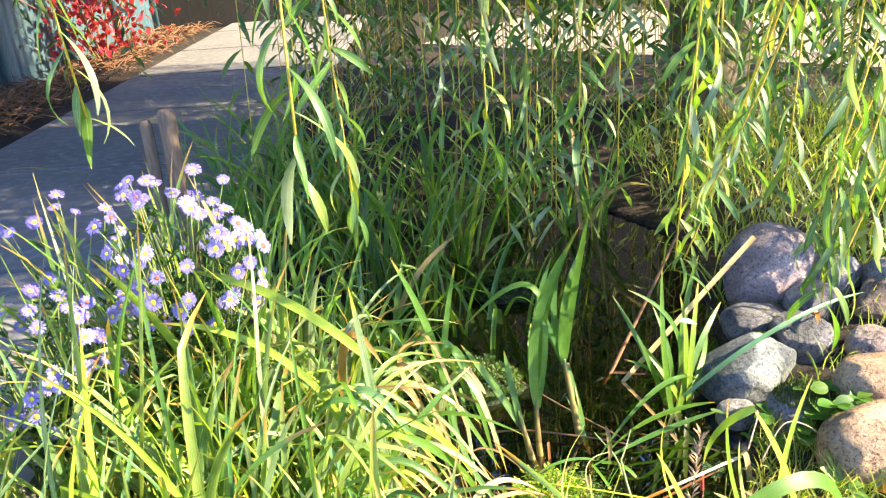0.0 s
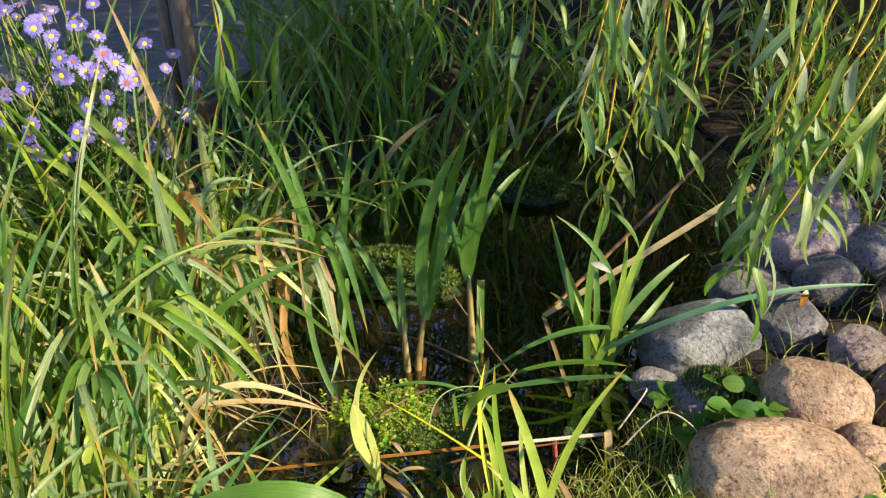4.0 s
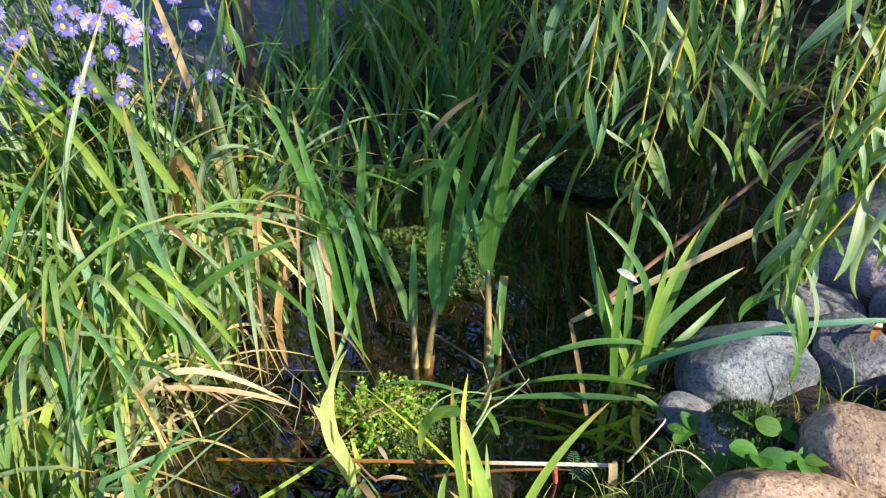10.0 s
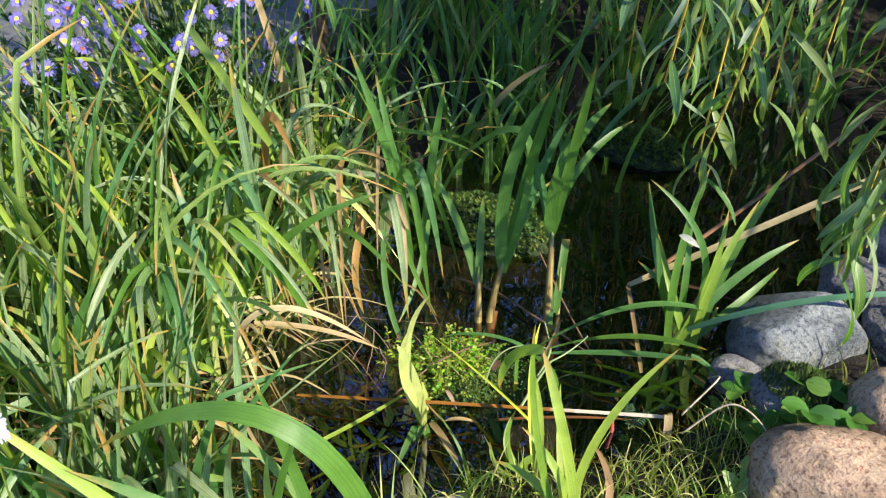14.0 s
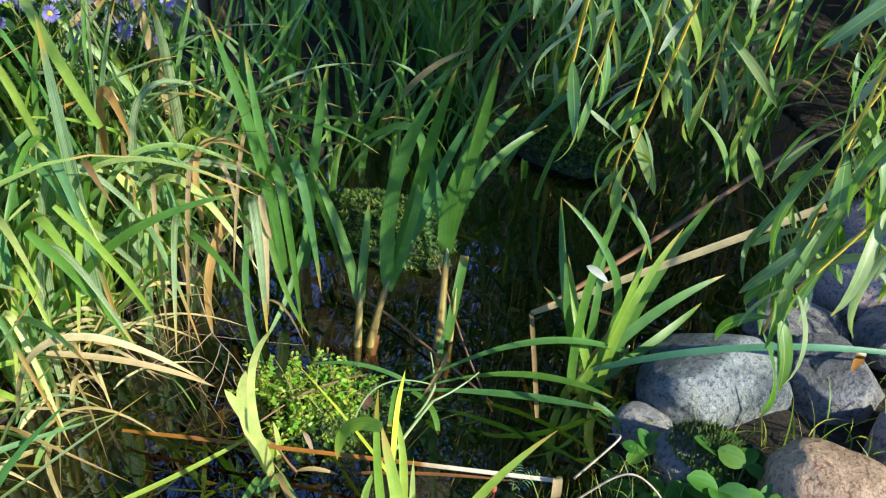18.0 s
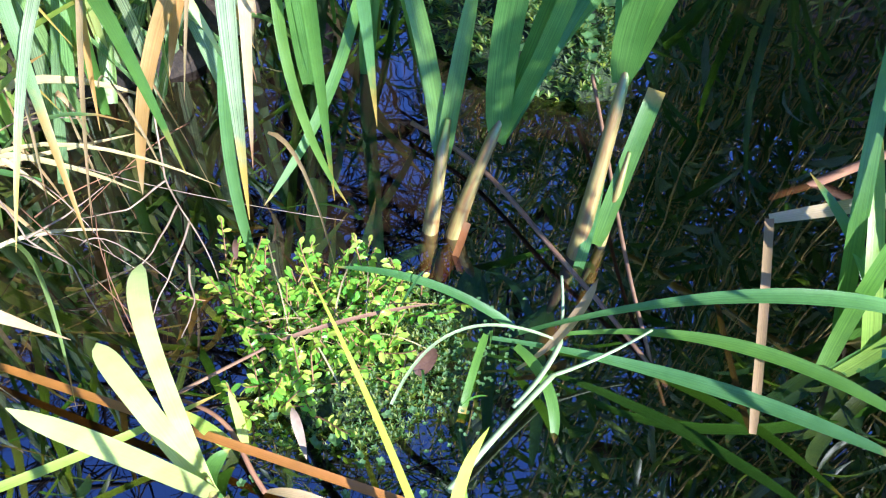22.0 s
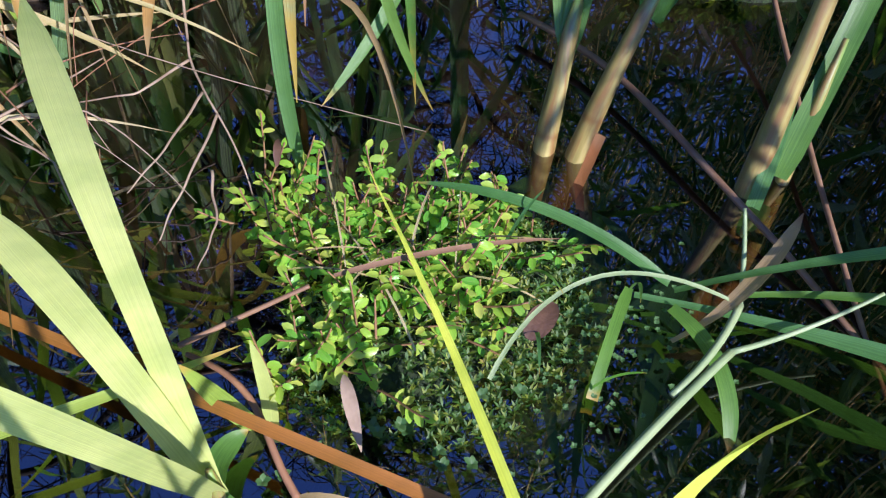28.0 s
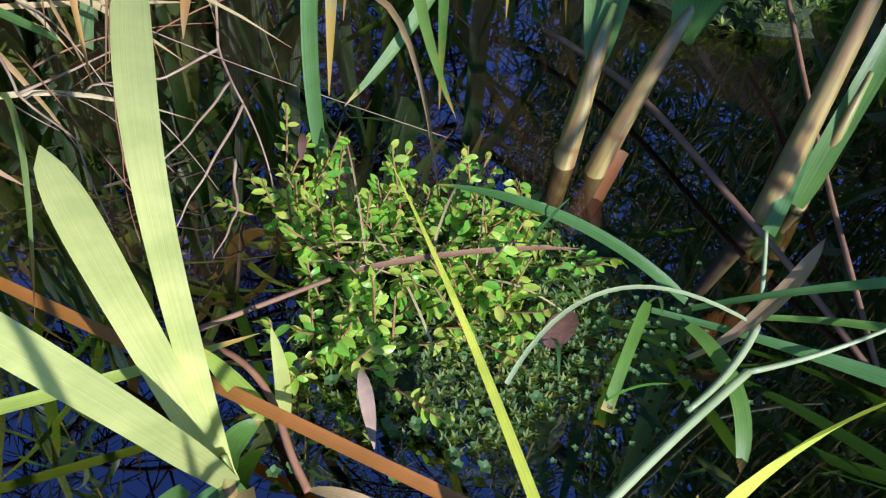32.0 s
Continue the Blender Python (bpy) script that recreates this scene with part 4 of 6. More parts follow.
def arching_sedge(seed, at, count, label):
    """A tuft whose blades all bow out over the water."""
    rng = np.random.default_rng(seed)
    e = thing("sedge_tuft", label, "sedge", (*at, 0.0), "sedge tufts on the bank")
    for k in range(count):
        b = np.array([at[0] + rng.normal(0, 0.035), at[1] + rng.normal(0, 0.05), 0.01])
        reach, turn, top = rng.uniform(0.10, 0.23), rng.normal(-0.25, 0.6), rng.uniform(0.17, 0.30)
        way = np.array([math.cos(turn), math.sin(turn), 0])
        mid = b + way * reach * 0.42 + np.array([0, 0, top])
        tip = b + way * reach * 1.05 + np.array([0, 0, top * rng.uniform(0.35, 0.95)])
        mat = (SEDGE, STRIPED, IRIS_LIT, IRIS, SEDGE, IRIS_SUN_PALE)[k % 6]
        leaf_part(e, arc(b, mid, tip, 18), rng.uniform(0.006, 0.012), mat, (0.5 * way[0] + 0.2, -0.5, 0.8), "leaf", fold=rng.uniform(0.1, 0.25), roll=rng.normal(0, 0.4))
    return e


arching_sedge(301, (-0.205, 0.90), 16, "sunlit sedge with blades bowed over the water")
arching_sedge(302, (-0.190, 1.02), 14, "yellow-striped sedge bowing towards the irises")
arching_sedge(303, (-0.150, 0.78), 10, "bright sedge leaning over the straw at the shore")
back = [(-0.16, 1.36), (-0.28, 1.32), (-0.22, 1.50), (-0.10, 1.52), (-0.36, 1.46), (-0.30, 1.66), (-0.42, 1.30), (-0.18, 1.78), (-0.02, 1.95), (-0.26, 1.94), (0.02, 1.62), (-0.46, 1.62), (-0.08, 2.15), (0.16, 2.2), (-0.40, 1.85), (0.35, 2.15), (-0.55, 1.78), (-0.52, 2.02), (-0.36, 2.2)]
for k, s_ in enumerate(back):
    clump(R, "reed_tuft", "tall dark green reeds standing at the back of the pond", "reed", s_, 14 if s_[1] < 1.7 else 26, (0.22, 0.40) if s_[1] < 1.7 else (0.32, 0.56), (0.008, 0.014), [IRIS, SEDGE, IRIS_LIT, DRY], [0.66, 0.28, 0.02, 0.04], 0.045, (2, 26), (30, 120), group="reeds behind the pond", z0=max(-0.05, ground_z(*s_)))

# ---- willow ----
def leaf_mesh(rng, L, W, mat, profile="lance", droop=50, n=7, name="leaf"):
    pts = grow(rng, L, 0.0, 90 - droop * 0.2, 90 + droop, n, 1.3, rng.normal(0, 0.25))
    v, f, u = ribbon(pts, W, (0.3, 0, 1), 0.14, profile, rng.normal(0, 0.8))
    return mesh_of(name, v, f, mat, u)


RW = np.random.default_rng(5)
WLEAF = [leaf_mesh(RW, RW.uniform(0.060, 0.105), RW.uniform(0.009, 0.0135), WILLOW, droop=RW.uniform(10, 80), n=9) for _ in range(10)]


def twig_line(rng, top, end, n=16):
    top, end = np.asarray(top, float), np.asarray(end, float)
    s = np.linspace(0, 1, n)[:, None]
    p = top + (end - top) * s
    a, ph = rng.uniform(0, 6.28), rng.uniform(0, 6)
    p[:, :2] += (np.sin(s * 5 + ph) * 0.012 + s ** 2 * 0.0) * np.array([np.cos(a), np.sin(a)])
    return p


willow = thing("willow_tree", "weeping willow with yellow twigs hanging over the pond", "tree", (0.95, 3.1, 0.05))
W0 = np.array(willow.location)
v, f, u = tube(bend((0.95, 3.1, 0.0), (0.90, 2.75, 2.15), 1.2, 16) - W0, 0.16, 0.09, 14)
part("trunk", mesh_of("trunk", v, f, BARK, u), willow, "rough grey-brown trunk")
for k, (tx, ty, tz) in enumerate(((0.45, 1.05, 2.30), (-0.35, 1.30, 2.45), (1.35, 1.35, 2.35), (-0.9, 2.2, 2.6), (0.2, 0.75, 2.25), (1.9, 2.0, 2.4), (0.6, 1.7, 2.7), (-0.1, 2.0, 2.8))):
    v, f, u = tube(bend((0.90, 2.78, 2.05), (tx, ty, tz), 0.75, 14, 0.4) - W0, 0.055, 0.010, 8)
    part("limb", mesh_of("limb", v, f, BARK, u), willow)


def near_twig(rng, top, end, gap=0.0185, sweep=None, leafy=0.85, size=1.0):
    """A twig whose leaves are parts of it; sweep bends its lower end aside."""
    p = twig_line(rng, top, end)
    if sweep is not None:
        s = np.linspace(0, 1, 30)[:, None]
        p = (1 - s) ** 2 * np.array(top) + 2 * s * (1 - s) * np.array(sweep) + s ** 2 * np.array(end)
    v, f, u = tube(p - W0, 0.0026, 0.0012, 6)
    tw = part("twig", mesh_of("twig", v, f, TWIG, u), willow, "thin yellow hanging twig")
    length = np.linalg.norm(p[-1] - p[0])
    count = int(min(length, leafy) / gap)
    for i in range(count):
        s = 1 - i * gap / length
        j = min(len(p) - 2, int(s * (len(p) - 1)))
        q = p[j] + (p[j + 1] - p[j]) * (s * (len(p) - 1) - j)
        az = math.degrees(i * 2.4 + rng.normal(0, 0.4))
        part("leaf", WLEAF[rng.integers(10)], tw, m=pose(*(q - W0), rng.normal(0, 25), rng.uniform(30, 74), az) @ Matrix.Scale(size * rng.uniform(0.75, 1.1), 4))
    return tw


NEAR = [((0.55, 1.32, 2.2), (0.560, 1.310, 0.400)), ((0.30, 1.22, 2.2), (0.290, 1.230, 0.740)), ((0.62, 1.38, 2.2), (0.630, 1.370, 0.620)), ((0.74, 1.36, 2.2), (0.740, 1.350, 0.660)), ((0.44, 1.38, 2.2), (0.440, 1.360, 0.320)), ((0.13, 1.42, 2.2), (0.135, 1.410, 0.420)),
        ((-0.02, 1.45, 2.2), (-0.02, 1.440, 0.480)), ((0.56, 1.06, 2.2), (0.535, 1.075, 0.280)), ((-0.13, 0.72, 2.2), (-0.134, 0.680, 0.655)),
        ((-0.16, 1.10, 2.2), (-0.160, 1.100, 0.460)), ((-0.50, 0.86, 2.2), (-0.40, 0.86, 0.680)), ((0.40, 1.30, 2.2), (0.385, 1.300, 0.360)), ((0.20, 1.34, 2.2), (0.215, 1.330, 0.460)), ((0.06, 1.30, 2.2), (0.060, 1.300, 0.500)), ((0.68, 1.30, 2.2), (0.660, 1.260, 0.700)),
        ((0.30, 1.44, 2.2), (0.290, 1.430, 0.360)), ((0.52, 1.42, 2.2), (0.510, 1.400, 0.400)), ((0.16, 1.24, 2.2), (0.200, 1.240, 0.780)), ((0.36, 1.22, 2.2), (0.380, 1.150, 0.600)), ((0.44, 1.16, 2.2), (0.348, 1.199, 0.290))]
for top, end in NEAR:
    near_twig(RW, top, end)


# the bunch that reaches down before the stones
for k in range(5):
    x, y, z = 0.50 + 0.02 * k, RW.uniform(1.02, 1.16), RW.uniform(0.29, 0.46)
    near_twig(RW, (x + 0.25, y + 0.12, 1.9), (x, y, z), 0.025, (x + RW.uniform(0.10, 0.20), y + RW.uniform(0.0, 0.08), z + RW.uniform(0.25, 0.40)), RW.uniform(0.3, 0.45))
# three twigs that hang low over the middle of the pond
RT = np.random.default_rng(12)
for top, end, sweep in (((0.473, 0.737, 1.898), (0.328, 1.095, 0.426), (0.435, 0.832, 0.898)), ((0.505, 0.936, 1.824), (0.349, 1.178, 0.316), (0.464, 1.001, 0.824)), ((0.472, 0.671, 1.939), (0.327, 1.030, 0.468), (0.434, 0.767, 0.939))):
    near_twig(RT, top, end, 0.024, sweep, 0.75, 0.7)



def far_twig_meshes(count):
    """Twigs with their leaves, hanging from the origin, that are shared by the far curtain."""
    out = []
    for k in range(count):
        rng = np.random.default_rng(200 + k)
        L = rng.uniform(1.3, 2.0)
        p = twig_line(rng, (0, 0, 0), (rng.normal(0, 0.05), rng.normal(0, 0.05), -L), 14)
        pieces, slots = [], []
        t = tube(p, 0.0024, 0.0011, 5)
        pieces.append(t)
        slots += [0] * len(t[1])
        n_leaf = int(L / 0.021)
        for i in range(n_leaf):
            s = 1 - i / n_leaf
            j = min(12, int(s * 13))
            q = p[j] + (p[j + 1] - p[j]) * (s * 13 - j)
            a = i * 2.4 + rng.normal(0, 0.4)
            down = rng.uniform(0.5, 1.6)
            L2 = rng.uniform(0.05, 0.09)
            pts = q + grow(rng, L2, a, 90 + math.degrees(math.atan(down)) * 0.5, 90 + rng.uniform(40, 80), 5, 1.2)
            r = ribbon(pts, rng.uniform(0.008, 0.012), (rng.normal(0, 0.6), rng.normal(0, 0.6), 1), 0.1, "lance", rng.normal(0, 0.6))
            pieces.append(r)
            slots += [1] * len(r[1])
        v, f, u = join(pieces)
        out.append(mesh_of("leafy_twig", v, f, [TWIG, WILLOW_FAR], u, slots=slots))
    return out


FAR = far_twig_meshes(9)
for k in range(290):
    x, y = RW.uniform(-0.45, 2.0), RW.uniform(1.5, 2.9)
    if k % 5 == 0:
        x, y = RW.uniform(0.78, 2.0), RW.uniform(1.3, 1.65)
    if y < 1.7 and x < 0.1:
        y += 0.4
    if y < 2.35 and x < 0.35 and k % 2:
        continue
    z = 2.35 + 0.25 * RW.random()
    end = RW.uniform(0.12, 0.55) if y > 1.6 else RW.uniform(0.28, 0.6)
    me = FAR[k % 9]
    L = -min(v.co.z for v in me.vertices)
    part("leafy_twig", me, willow, m=Matrix.Translation(Vector((x, y, z)) - Vector(W0)) @ Matrix.Rotation(RW.uniform(0, 6.28), 4, "Z") @ Matrix.Diagonal((1, 1, (z - end) / L, 1)))
for k in range(26):
    x, y = RW.uniform(-0.7, 1.1), RW.uniform(1.0, 2.4)
    me = FAR[k % 9]
    part("leafy_twig", me, willow, m=Matrix.Translation(Vector((x, y, 2.95 + 0.3 * RW.random())) - Vector(W0)) @ Matrix.Rotation(RW.uniform(0, 6.28), 4, "Z") @ Matrix.Rotation(RW.uniform(0.5, 1.2), 4, "X") @ Matrix.Scale(0.8, 4))

def crown_mesh(seed):
    """Several leafy twigs joined, for the deep crown."""
    rng = np.random.default_rng(seed)
    pieces, slots = [], []
    for _ in range(5):
        o = np.array([rng.normal(0, 0.14), rng.normal(0, 0.14), 0])
        L = rng.uniform(1.2, 1.9)
        p = o + twig_line(rng, (0, 0, 0), (rng.normal(0, 0.12), rng.normal(0, 0.12), -L), 10)
        t = tube(p, 0.003, 0.0015, 4)
        pieces.append(t)
        slots += [0] * len(t[1])
        for i in range(46):
            s = (i + 0.5) / 46 * 8.99
            q = p[int(s)] + (p[int(s) + 1] - p[int(s)]) * (s % 1)
            pts = q + grow(rng, rng.uniform(0.06, 0.10), i * 2.4 + rng.normal(0, 0.5), 110, rng.uniform(130, 170), 4, 1.2)
            r = ribbon(pts, rng.uniform(0.012, 0.017), (rng.normal(0, 0.6), rng.normal(0, 0.6), 1), 0.1, "lance", rng.normal(0, 0.6), 1)
            pieces.append(r)
            slots += [1] * len(r[1])
    v, f, u = join(pieces)
    return mesh_of("leafy_branch", v, f, [TWIG, WILLOW_FAR], u, slots=slots)


CROWN = [crown_mesh(300 + k) for k in range(5)]
for k in range(210):
    x, y, z = RW.uniform(-1.9, 2.6), RW.uniform(2.2, 4.0), RW.uniform(1.9, 3.9)
    if x < -0.4 and y < 3.3:
        continue
    part("leafy_branch", CROWN[k % 5], willow, m=Matrix.Translation(Vector((x, y, z)) - Vector(W0)) @ Matrix.Rotation(RW.uniform(0, 6.28), 4, "Z"))
# twigs that trail low at the far end of the pond
for k in range(26):
    x, y, z, end = RW.uniform(-0.3, 0.6), RW.uniform(2.45, 3.0), 2.4, RW.uniform(0.02, 0.3)
    L = -min(v.co.z for v in FAR[k % 9].vertices)
    part("leafy_twig", FAR[k % 9], willow, m=Matrix.Translation(Vector((x, y, z)) - Vector(W0)) @ Matrix.Rotation(RW.uniform(0, 6.28), 4, "Z") @ Matrix.Diagonal((1, 1, (z - end) / L, 1)))
# thin twigs high over the pond
for k in range(40):
    x, y, z = RW.uniform(-1.7, -0.1), RW.uniform(1.5, 3.3), RW.uniform(3.2, 3.9)
    part("leafy_twig", FAR[k % 9], willow, m=Matrix.Translation(Vector((x, y, z)) - Vector(W0)) @ Matrix.Rotation(RW.uniform(0, 6.28), 4, "Z") @ Matrix.Rotation(RW.uniform(0.1, 0.7), 4, "X"))
# bare boughs added unseen over the path's far side, mirrored near-black in the pond
def bough_mesh(seed):
    """A crooked bough with thin drooping twigs, coloured dark like an unlit silhouette."""
    rng = np.random.default_rng(seed)
    main = bend((0, 0, 0), (rng.uniform(1.0, 1.5), rng.normal(0, 0.2), rng.uniform(-0.4, 0.3)), 0.25, 14, 0.5)
    pieces = [tube(main, 0.022, 0.007, 6)]
    for i in range(24):
        q = main[rng.integers(2, 14)]
        a, L = rng.uniform(0, 6.28), rng.uniform(0.25, 0.7)
        tw = q + grow(rng, L, a, rng.uniform(30, 100), rng.uniform(120, 175), 8, 1.0, rng.normal(0, 0.5))
        pieces.append(tube(tw, 0.006, 0.002, 4))
        for k in range(7):
            r = tw[rng.integers(2, 8)]
            pieces.append(tube(r + grow(rng, rng.uniform(0.06, 0.22), rng.uniform(0, 6.28), rng.uniform(60, 130), 165, 4), 0.003, 0.0015, 3))
    v, f, u = join(pieces)
    return mesh_of("bough", v, f, SILHOUETTE_TWIG, u)


BOUGHS = [bough_mesh(340 + k) for k in range(4)]
for k in range(85):
    x, y, z = RW.uniform(-3.6, -0.7), RW.uniform(0.4, 4.6), RW.uniform(2.4, 3.8)
    part("bough", BOUGHS[k % 4], willow, m=Matrix.Translation(Vector((x, y, z)) - Vector(W0)) @ Matrix.Rotation(RW.uniform(0, 6.28), 4, "Z"))
# branches added out of view on the crown's sunward side, shading the twigs behind
for k in range(18):
    x, y, z = RW.uniform(1.5, 2.6), RW.uniform(0.9, 2.4), RW.uniform(3.2, 4.2)
    part("leafy_branch", CROWN[k % 5], willow, m=Matrix.Translation(Vector((x, y, z)) - Vector(W0)) @ Matrix.Rotation(RW.uniform(0, 6.28), 4, "Z") @ Matrix.Diagonal((1, 1, 0.7, 1)))
# a bare yellow branch behind the curtain
v, f, u = tube(bend((-0.05, 1.9, 0.86), (0.45, 2.05, 0.98), 0.03, 8) - W0, 0.006, 0.008, 7)
part("branch", mesh_of("branch", v, f, TWIG, u), willow, "bare yellow side branch")


# ---- asters ----
def petals_mesh(rng, r, count, mat=None):
    mat = mat or PETAL
    pieces = []
    for i in range(count):
        a = i / count * 6.2832 + rng.normal(0, 0.05)
        L = r * rng.uniform(0.86, 1.02)
        pts = np.array([[math.cos(a) * q, math.sin(a) * q, 0.0008 + h * r] for q, h in ((r * 0.22, 0.0), (L * 0.55, 0.10 + rng.normal(0, 0.03)), (L * 0.85, 0.10 + rng.normal(0, 0.05)), (L, 0.04 + rng.normal(0, 0.06)))])
        pieces.append(ribbon(pts, r * rng.uniform(0.15, 0.20), (0, 0, 1), 0.08, "oval"))
    v, f, u = join(pieces)
    return mesh_of("flower_head", v, f, mat, u)


def disc_mesh(r, mat):
    bm = bmesh.new()
    bmesh.ops.create_uvsphere(bm, u_segments=14, v_segments=8, radius=1.0)
    for v in bm.verts:
        w = 1 + 0.08 * noise.noise(v.co * 6)
        v.co = Vector((v.co.x * r * 0.30 * w, v.co.y * r * 0.30 * w, v.co.z * r * 0.16 * w + r * 0.05))
    me = bpy.data.meshes.new("flower_disc")
    bm.to_mesh(me)
    bm.free()
    me.materials.append(mat)
    return me


RA = np.random.default_rng(21)
HEADS = [petals_mesh(RA, 0.0128, int(RA.integers(22, 30))) for _ in range(6)]
HEADS_SUNLIT = [petals_mesh(RA, 0.0135, int(RA.integers(24, 32)), PETAL_SUNLIT) for _ in range(5)]
DISCS = [disc_mesh(0.0128, DISC), disc_mesh(0.0128, DISC), disc_mesh(0.0128, DISC_OLD)]


def aster(at, centre, radii, blooms, seed, face, label, heads=None):
    """A bushy aster: stems from one root, narrow leaves, and daisy heads over a dome."""
    rng = np.random.default_rng(seed)
    e = thing("aster_plant", label, "aster", at, "asters beside the pond")
    o = np.array(at)
    face = np.array(face, float) / np.linalg.norm(face)
    leaves = []
    for i in range(blooms):
        d = rng.normal(0, 1, 3)
        d /= np.linalg.norm(d)
        if d @ face < -0.15:
            d = d - 2 * (d @ face) * face
        p = np.array(centre) + d * np.array(radii) * rng.uniform(0.72, 1.05)
        nrm = d * 0.8 + face * 0.7 + rng.normal(0, 0.25, 3) + np.array([0, 0, 0.3])
        m = Vector(nrm).to_track_quat("Z", "Y").to_matrix().to_4x4()
        m.translation = Vector(p - o)
        head = part("flower_head", (heads or HEADS)[i % 5], e, m=m @ Matrix.Scale(rng.uniform(0.78, 1.12), 4))
        part("flower_disc", DISCS[0 if rng.random() < 0.88 else 2], head, "yellow flower centre")
        stem = bend(np.array(at) + rng.normal(0, 0.02, 3) * (1, 1, 0), p - nrm * 0.002, (p[2] - at[2]) * 0.6, 8) - o
        v, f, u = tube(stem, 0.0018, 0.0008, 5)
        part("stem", mesh_of("stem", v, f, STEM, u), e)
        for s in rng.uniform(0.25, 0.97, 16):
            q = stem[int(s * 7)]
            leaves.append(ribbon(q + grow(rng, rng.uniform(0.018, 0.042), rng.uniform(0, 6.28), 40, rng.uniform(60, 120), 4), 0.006, (rng.normal(0, 0.5), rng.normal(0, 0.5), 1), 0.1, "lance"))
    v, f, u = join(leaves)
    tagged(part("foliage", mesh_of("foliage", v, f, ASTER_LEAF, u), e, "narrow dark green leaves"), kind="stuff")
    return e


aster((-0.43, 1.10, ground_z(-0.43, 1.10)), (-0.41, 1.06, 0.425), (0.13, 0.10, 0.13), 70, 31, (0.2, -0.8, 0.4), "bushy aster with many pale violet yellow-eyed daisies")
aster((-0.60, 0.98, ground_z(-0.60, 0.98)), (-0.60, 0.96, 0.33), (0.11, 0.09, 0.12), 34, 32, (0.3, -0.8, 0.4), "violet aster bush in half shade")
aster((-0.66, 1.22, ground_z(-0.66, 1.22)), (-0.66, 1.20, 0.34), (0.13, 0.10, 0.14), 26, 34, (0.3, -0.8, 0.4), "leafy aster bush with few violet blooms behind")
aster((-0.48, 1.30, ground_z(-0.48, 1.30)), (-0.48, 1.28, 0.30), (0.14, 0.09, 0.14), 24, 35, (0.3, -0.8, 0.4), "leafy aster in shade with a few blooms")
aster((0.02, 0.22, ground_z(0.02, 0.22)), (0.000, 0.385, 0.430), (0.14, 0.070, 0.060), 80, 33, (0.3, -0.1, 1.0), "sunlit pale violet aster blooms close to the path", HEADS_SUNLIT)

# ---- moss islands with cranberry sprigs ----
def island(at, radii, seed, label):
    bm = bmesh.new()
    bmesh.ops.create_icosphere(bm, subdivisions=5, radius=1.0)
    for v in bm.verts:
        c = v.co.copy()
        k = 1 + 0.18 * noise.noise(c * 1.6 + Vector((seed, 0, 0))) + 0.07 * noise.noise(c * 5 + Vector((0, seed, 0))) + 0.05 * noise.noise(c * 13)
        v.co = Vector((c.x * k * radii[0], c.y * k * radii[1], c.z * k * radii[2]))
    me = bpy.data.meshes.new("moss_island")
    bm.to_mesh(me)
    bm.free()
    me.materials.append(MOSS)
    me.polygons.foreach_set("use_smooth", [True] * len(me.polygons))
    ob = new("moss_island", me)
    ob.location = at
    return tagged(ob, label, "moss", "moss islands in the pond")


island((0.130, 0.996, -0.016), (0.066, 0.080, 0.022), 1, "mossy peat island in the water under cranberry sprigs")
island((-0.02, 1.335, -0.010), (0.12, 0.08, 0.045), 2, "shaded moss island in the dark water")
island((0.10, 1.745, -0.010), (0.12, 0.07, 0.045), 3, "far moss island under the willow")

CLEAF = [leaf_mesh(np.random.default_rng(60 + k), 0.0105 + 0.0006 * k, 0.0062, CRAN, "oval", 12, 5) for k in range(5)]


def sprig(rng, at, az, length, rise):
    """A creeping cranberry shoot with paired oval leaves."""
    e = thing("cranberry_sprig", "creeping cranberry shoot with small glossy oval leaves on moss", "cranberry", at, "cranberry sprigs")
    p = grow(rng, length, az, 80 - rise, 70 - rise + rng.normal(0, 12), 9, 1.0, rng.normal(0, 0.3))
    v, f, u = tube(p, 0.0007, 0.0004, 5)
    part("stem", mesh_of("stem", v, f, RED_STEM, u), e, "thin reddish stem")
    n = int(length / 0.0034)
    for i in range(n):
        s = 0.25 + 0.75 * i / n
        q = p[min(8, int(s * 8))] * (1 - (s * 8) % 1) + p[min(8, int(s * 8) + 1)] * ((s * 8) % 1)
        a = math.degrees(az) + (95 if i % 2 else -95) * (1.15 - s) + rng.normal(0, 25)
        part("leaf", CLEAF[rng.integers(5)], e, m=pose(*q, rng.normal(0, 15), rng.uniform(-25, 15), a) @ Matrix.Scale(rng.uniform(0.42, 0.66), 4))
    return e


RC = np.random.default_rng(41)
for k in range(190):
    cx, cy, wide = ((0.048, 0.972, 0.008), (0.080, 0.970, 0.010), (0.078, 0.997, 0.010), (0.086, 1.027, 0.011), (0.103, 0.992, 0.012), (0.120, 0.959, 0.010), (0.114, 0.940, 0.008), (0.117, 1.012, 0.011), (0.122, 1.038, 0.009), (0.139, 0.998, 0.009))[k % 10]
    x, y = RC.normal(cx, wide), RC.normal(cy, wide)
    r = min(1.0, math.hypot((x - 0.125) / 0.070, (y - 0.992) / 0.080))
    sprig(RC, (x, y, 0.012 * (1 - r * r) - 0.003), RC.uniform(0, 6.28), RC.uniform(0.016, 0.038), RC.uniform(5, 66))
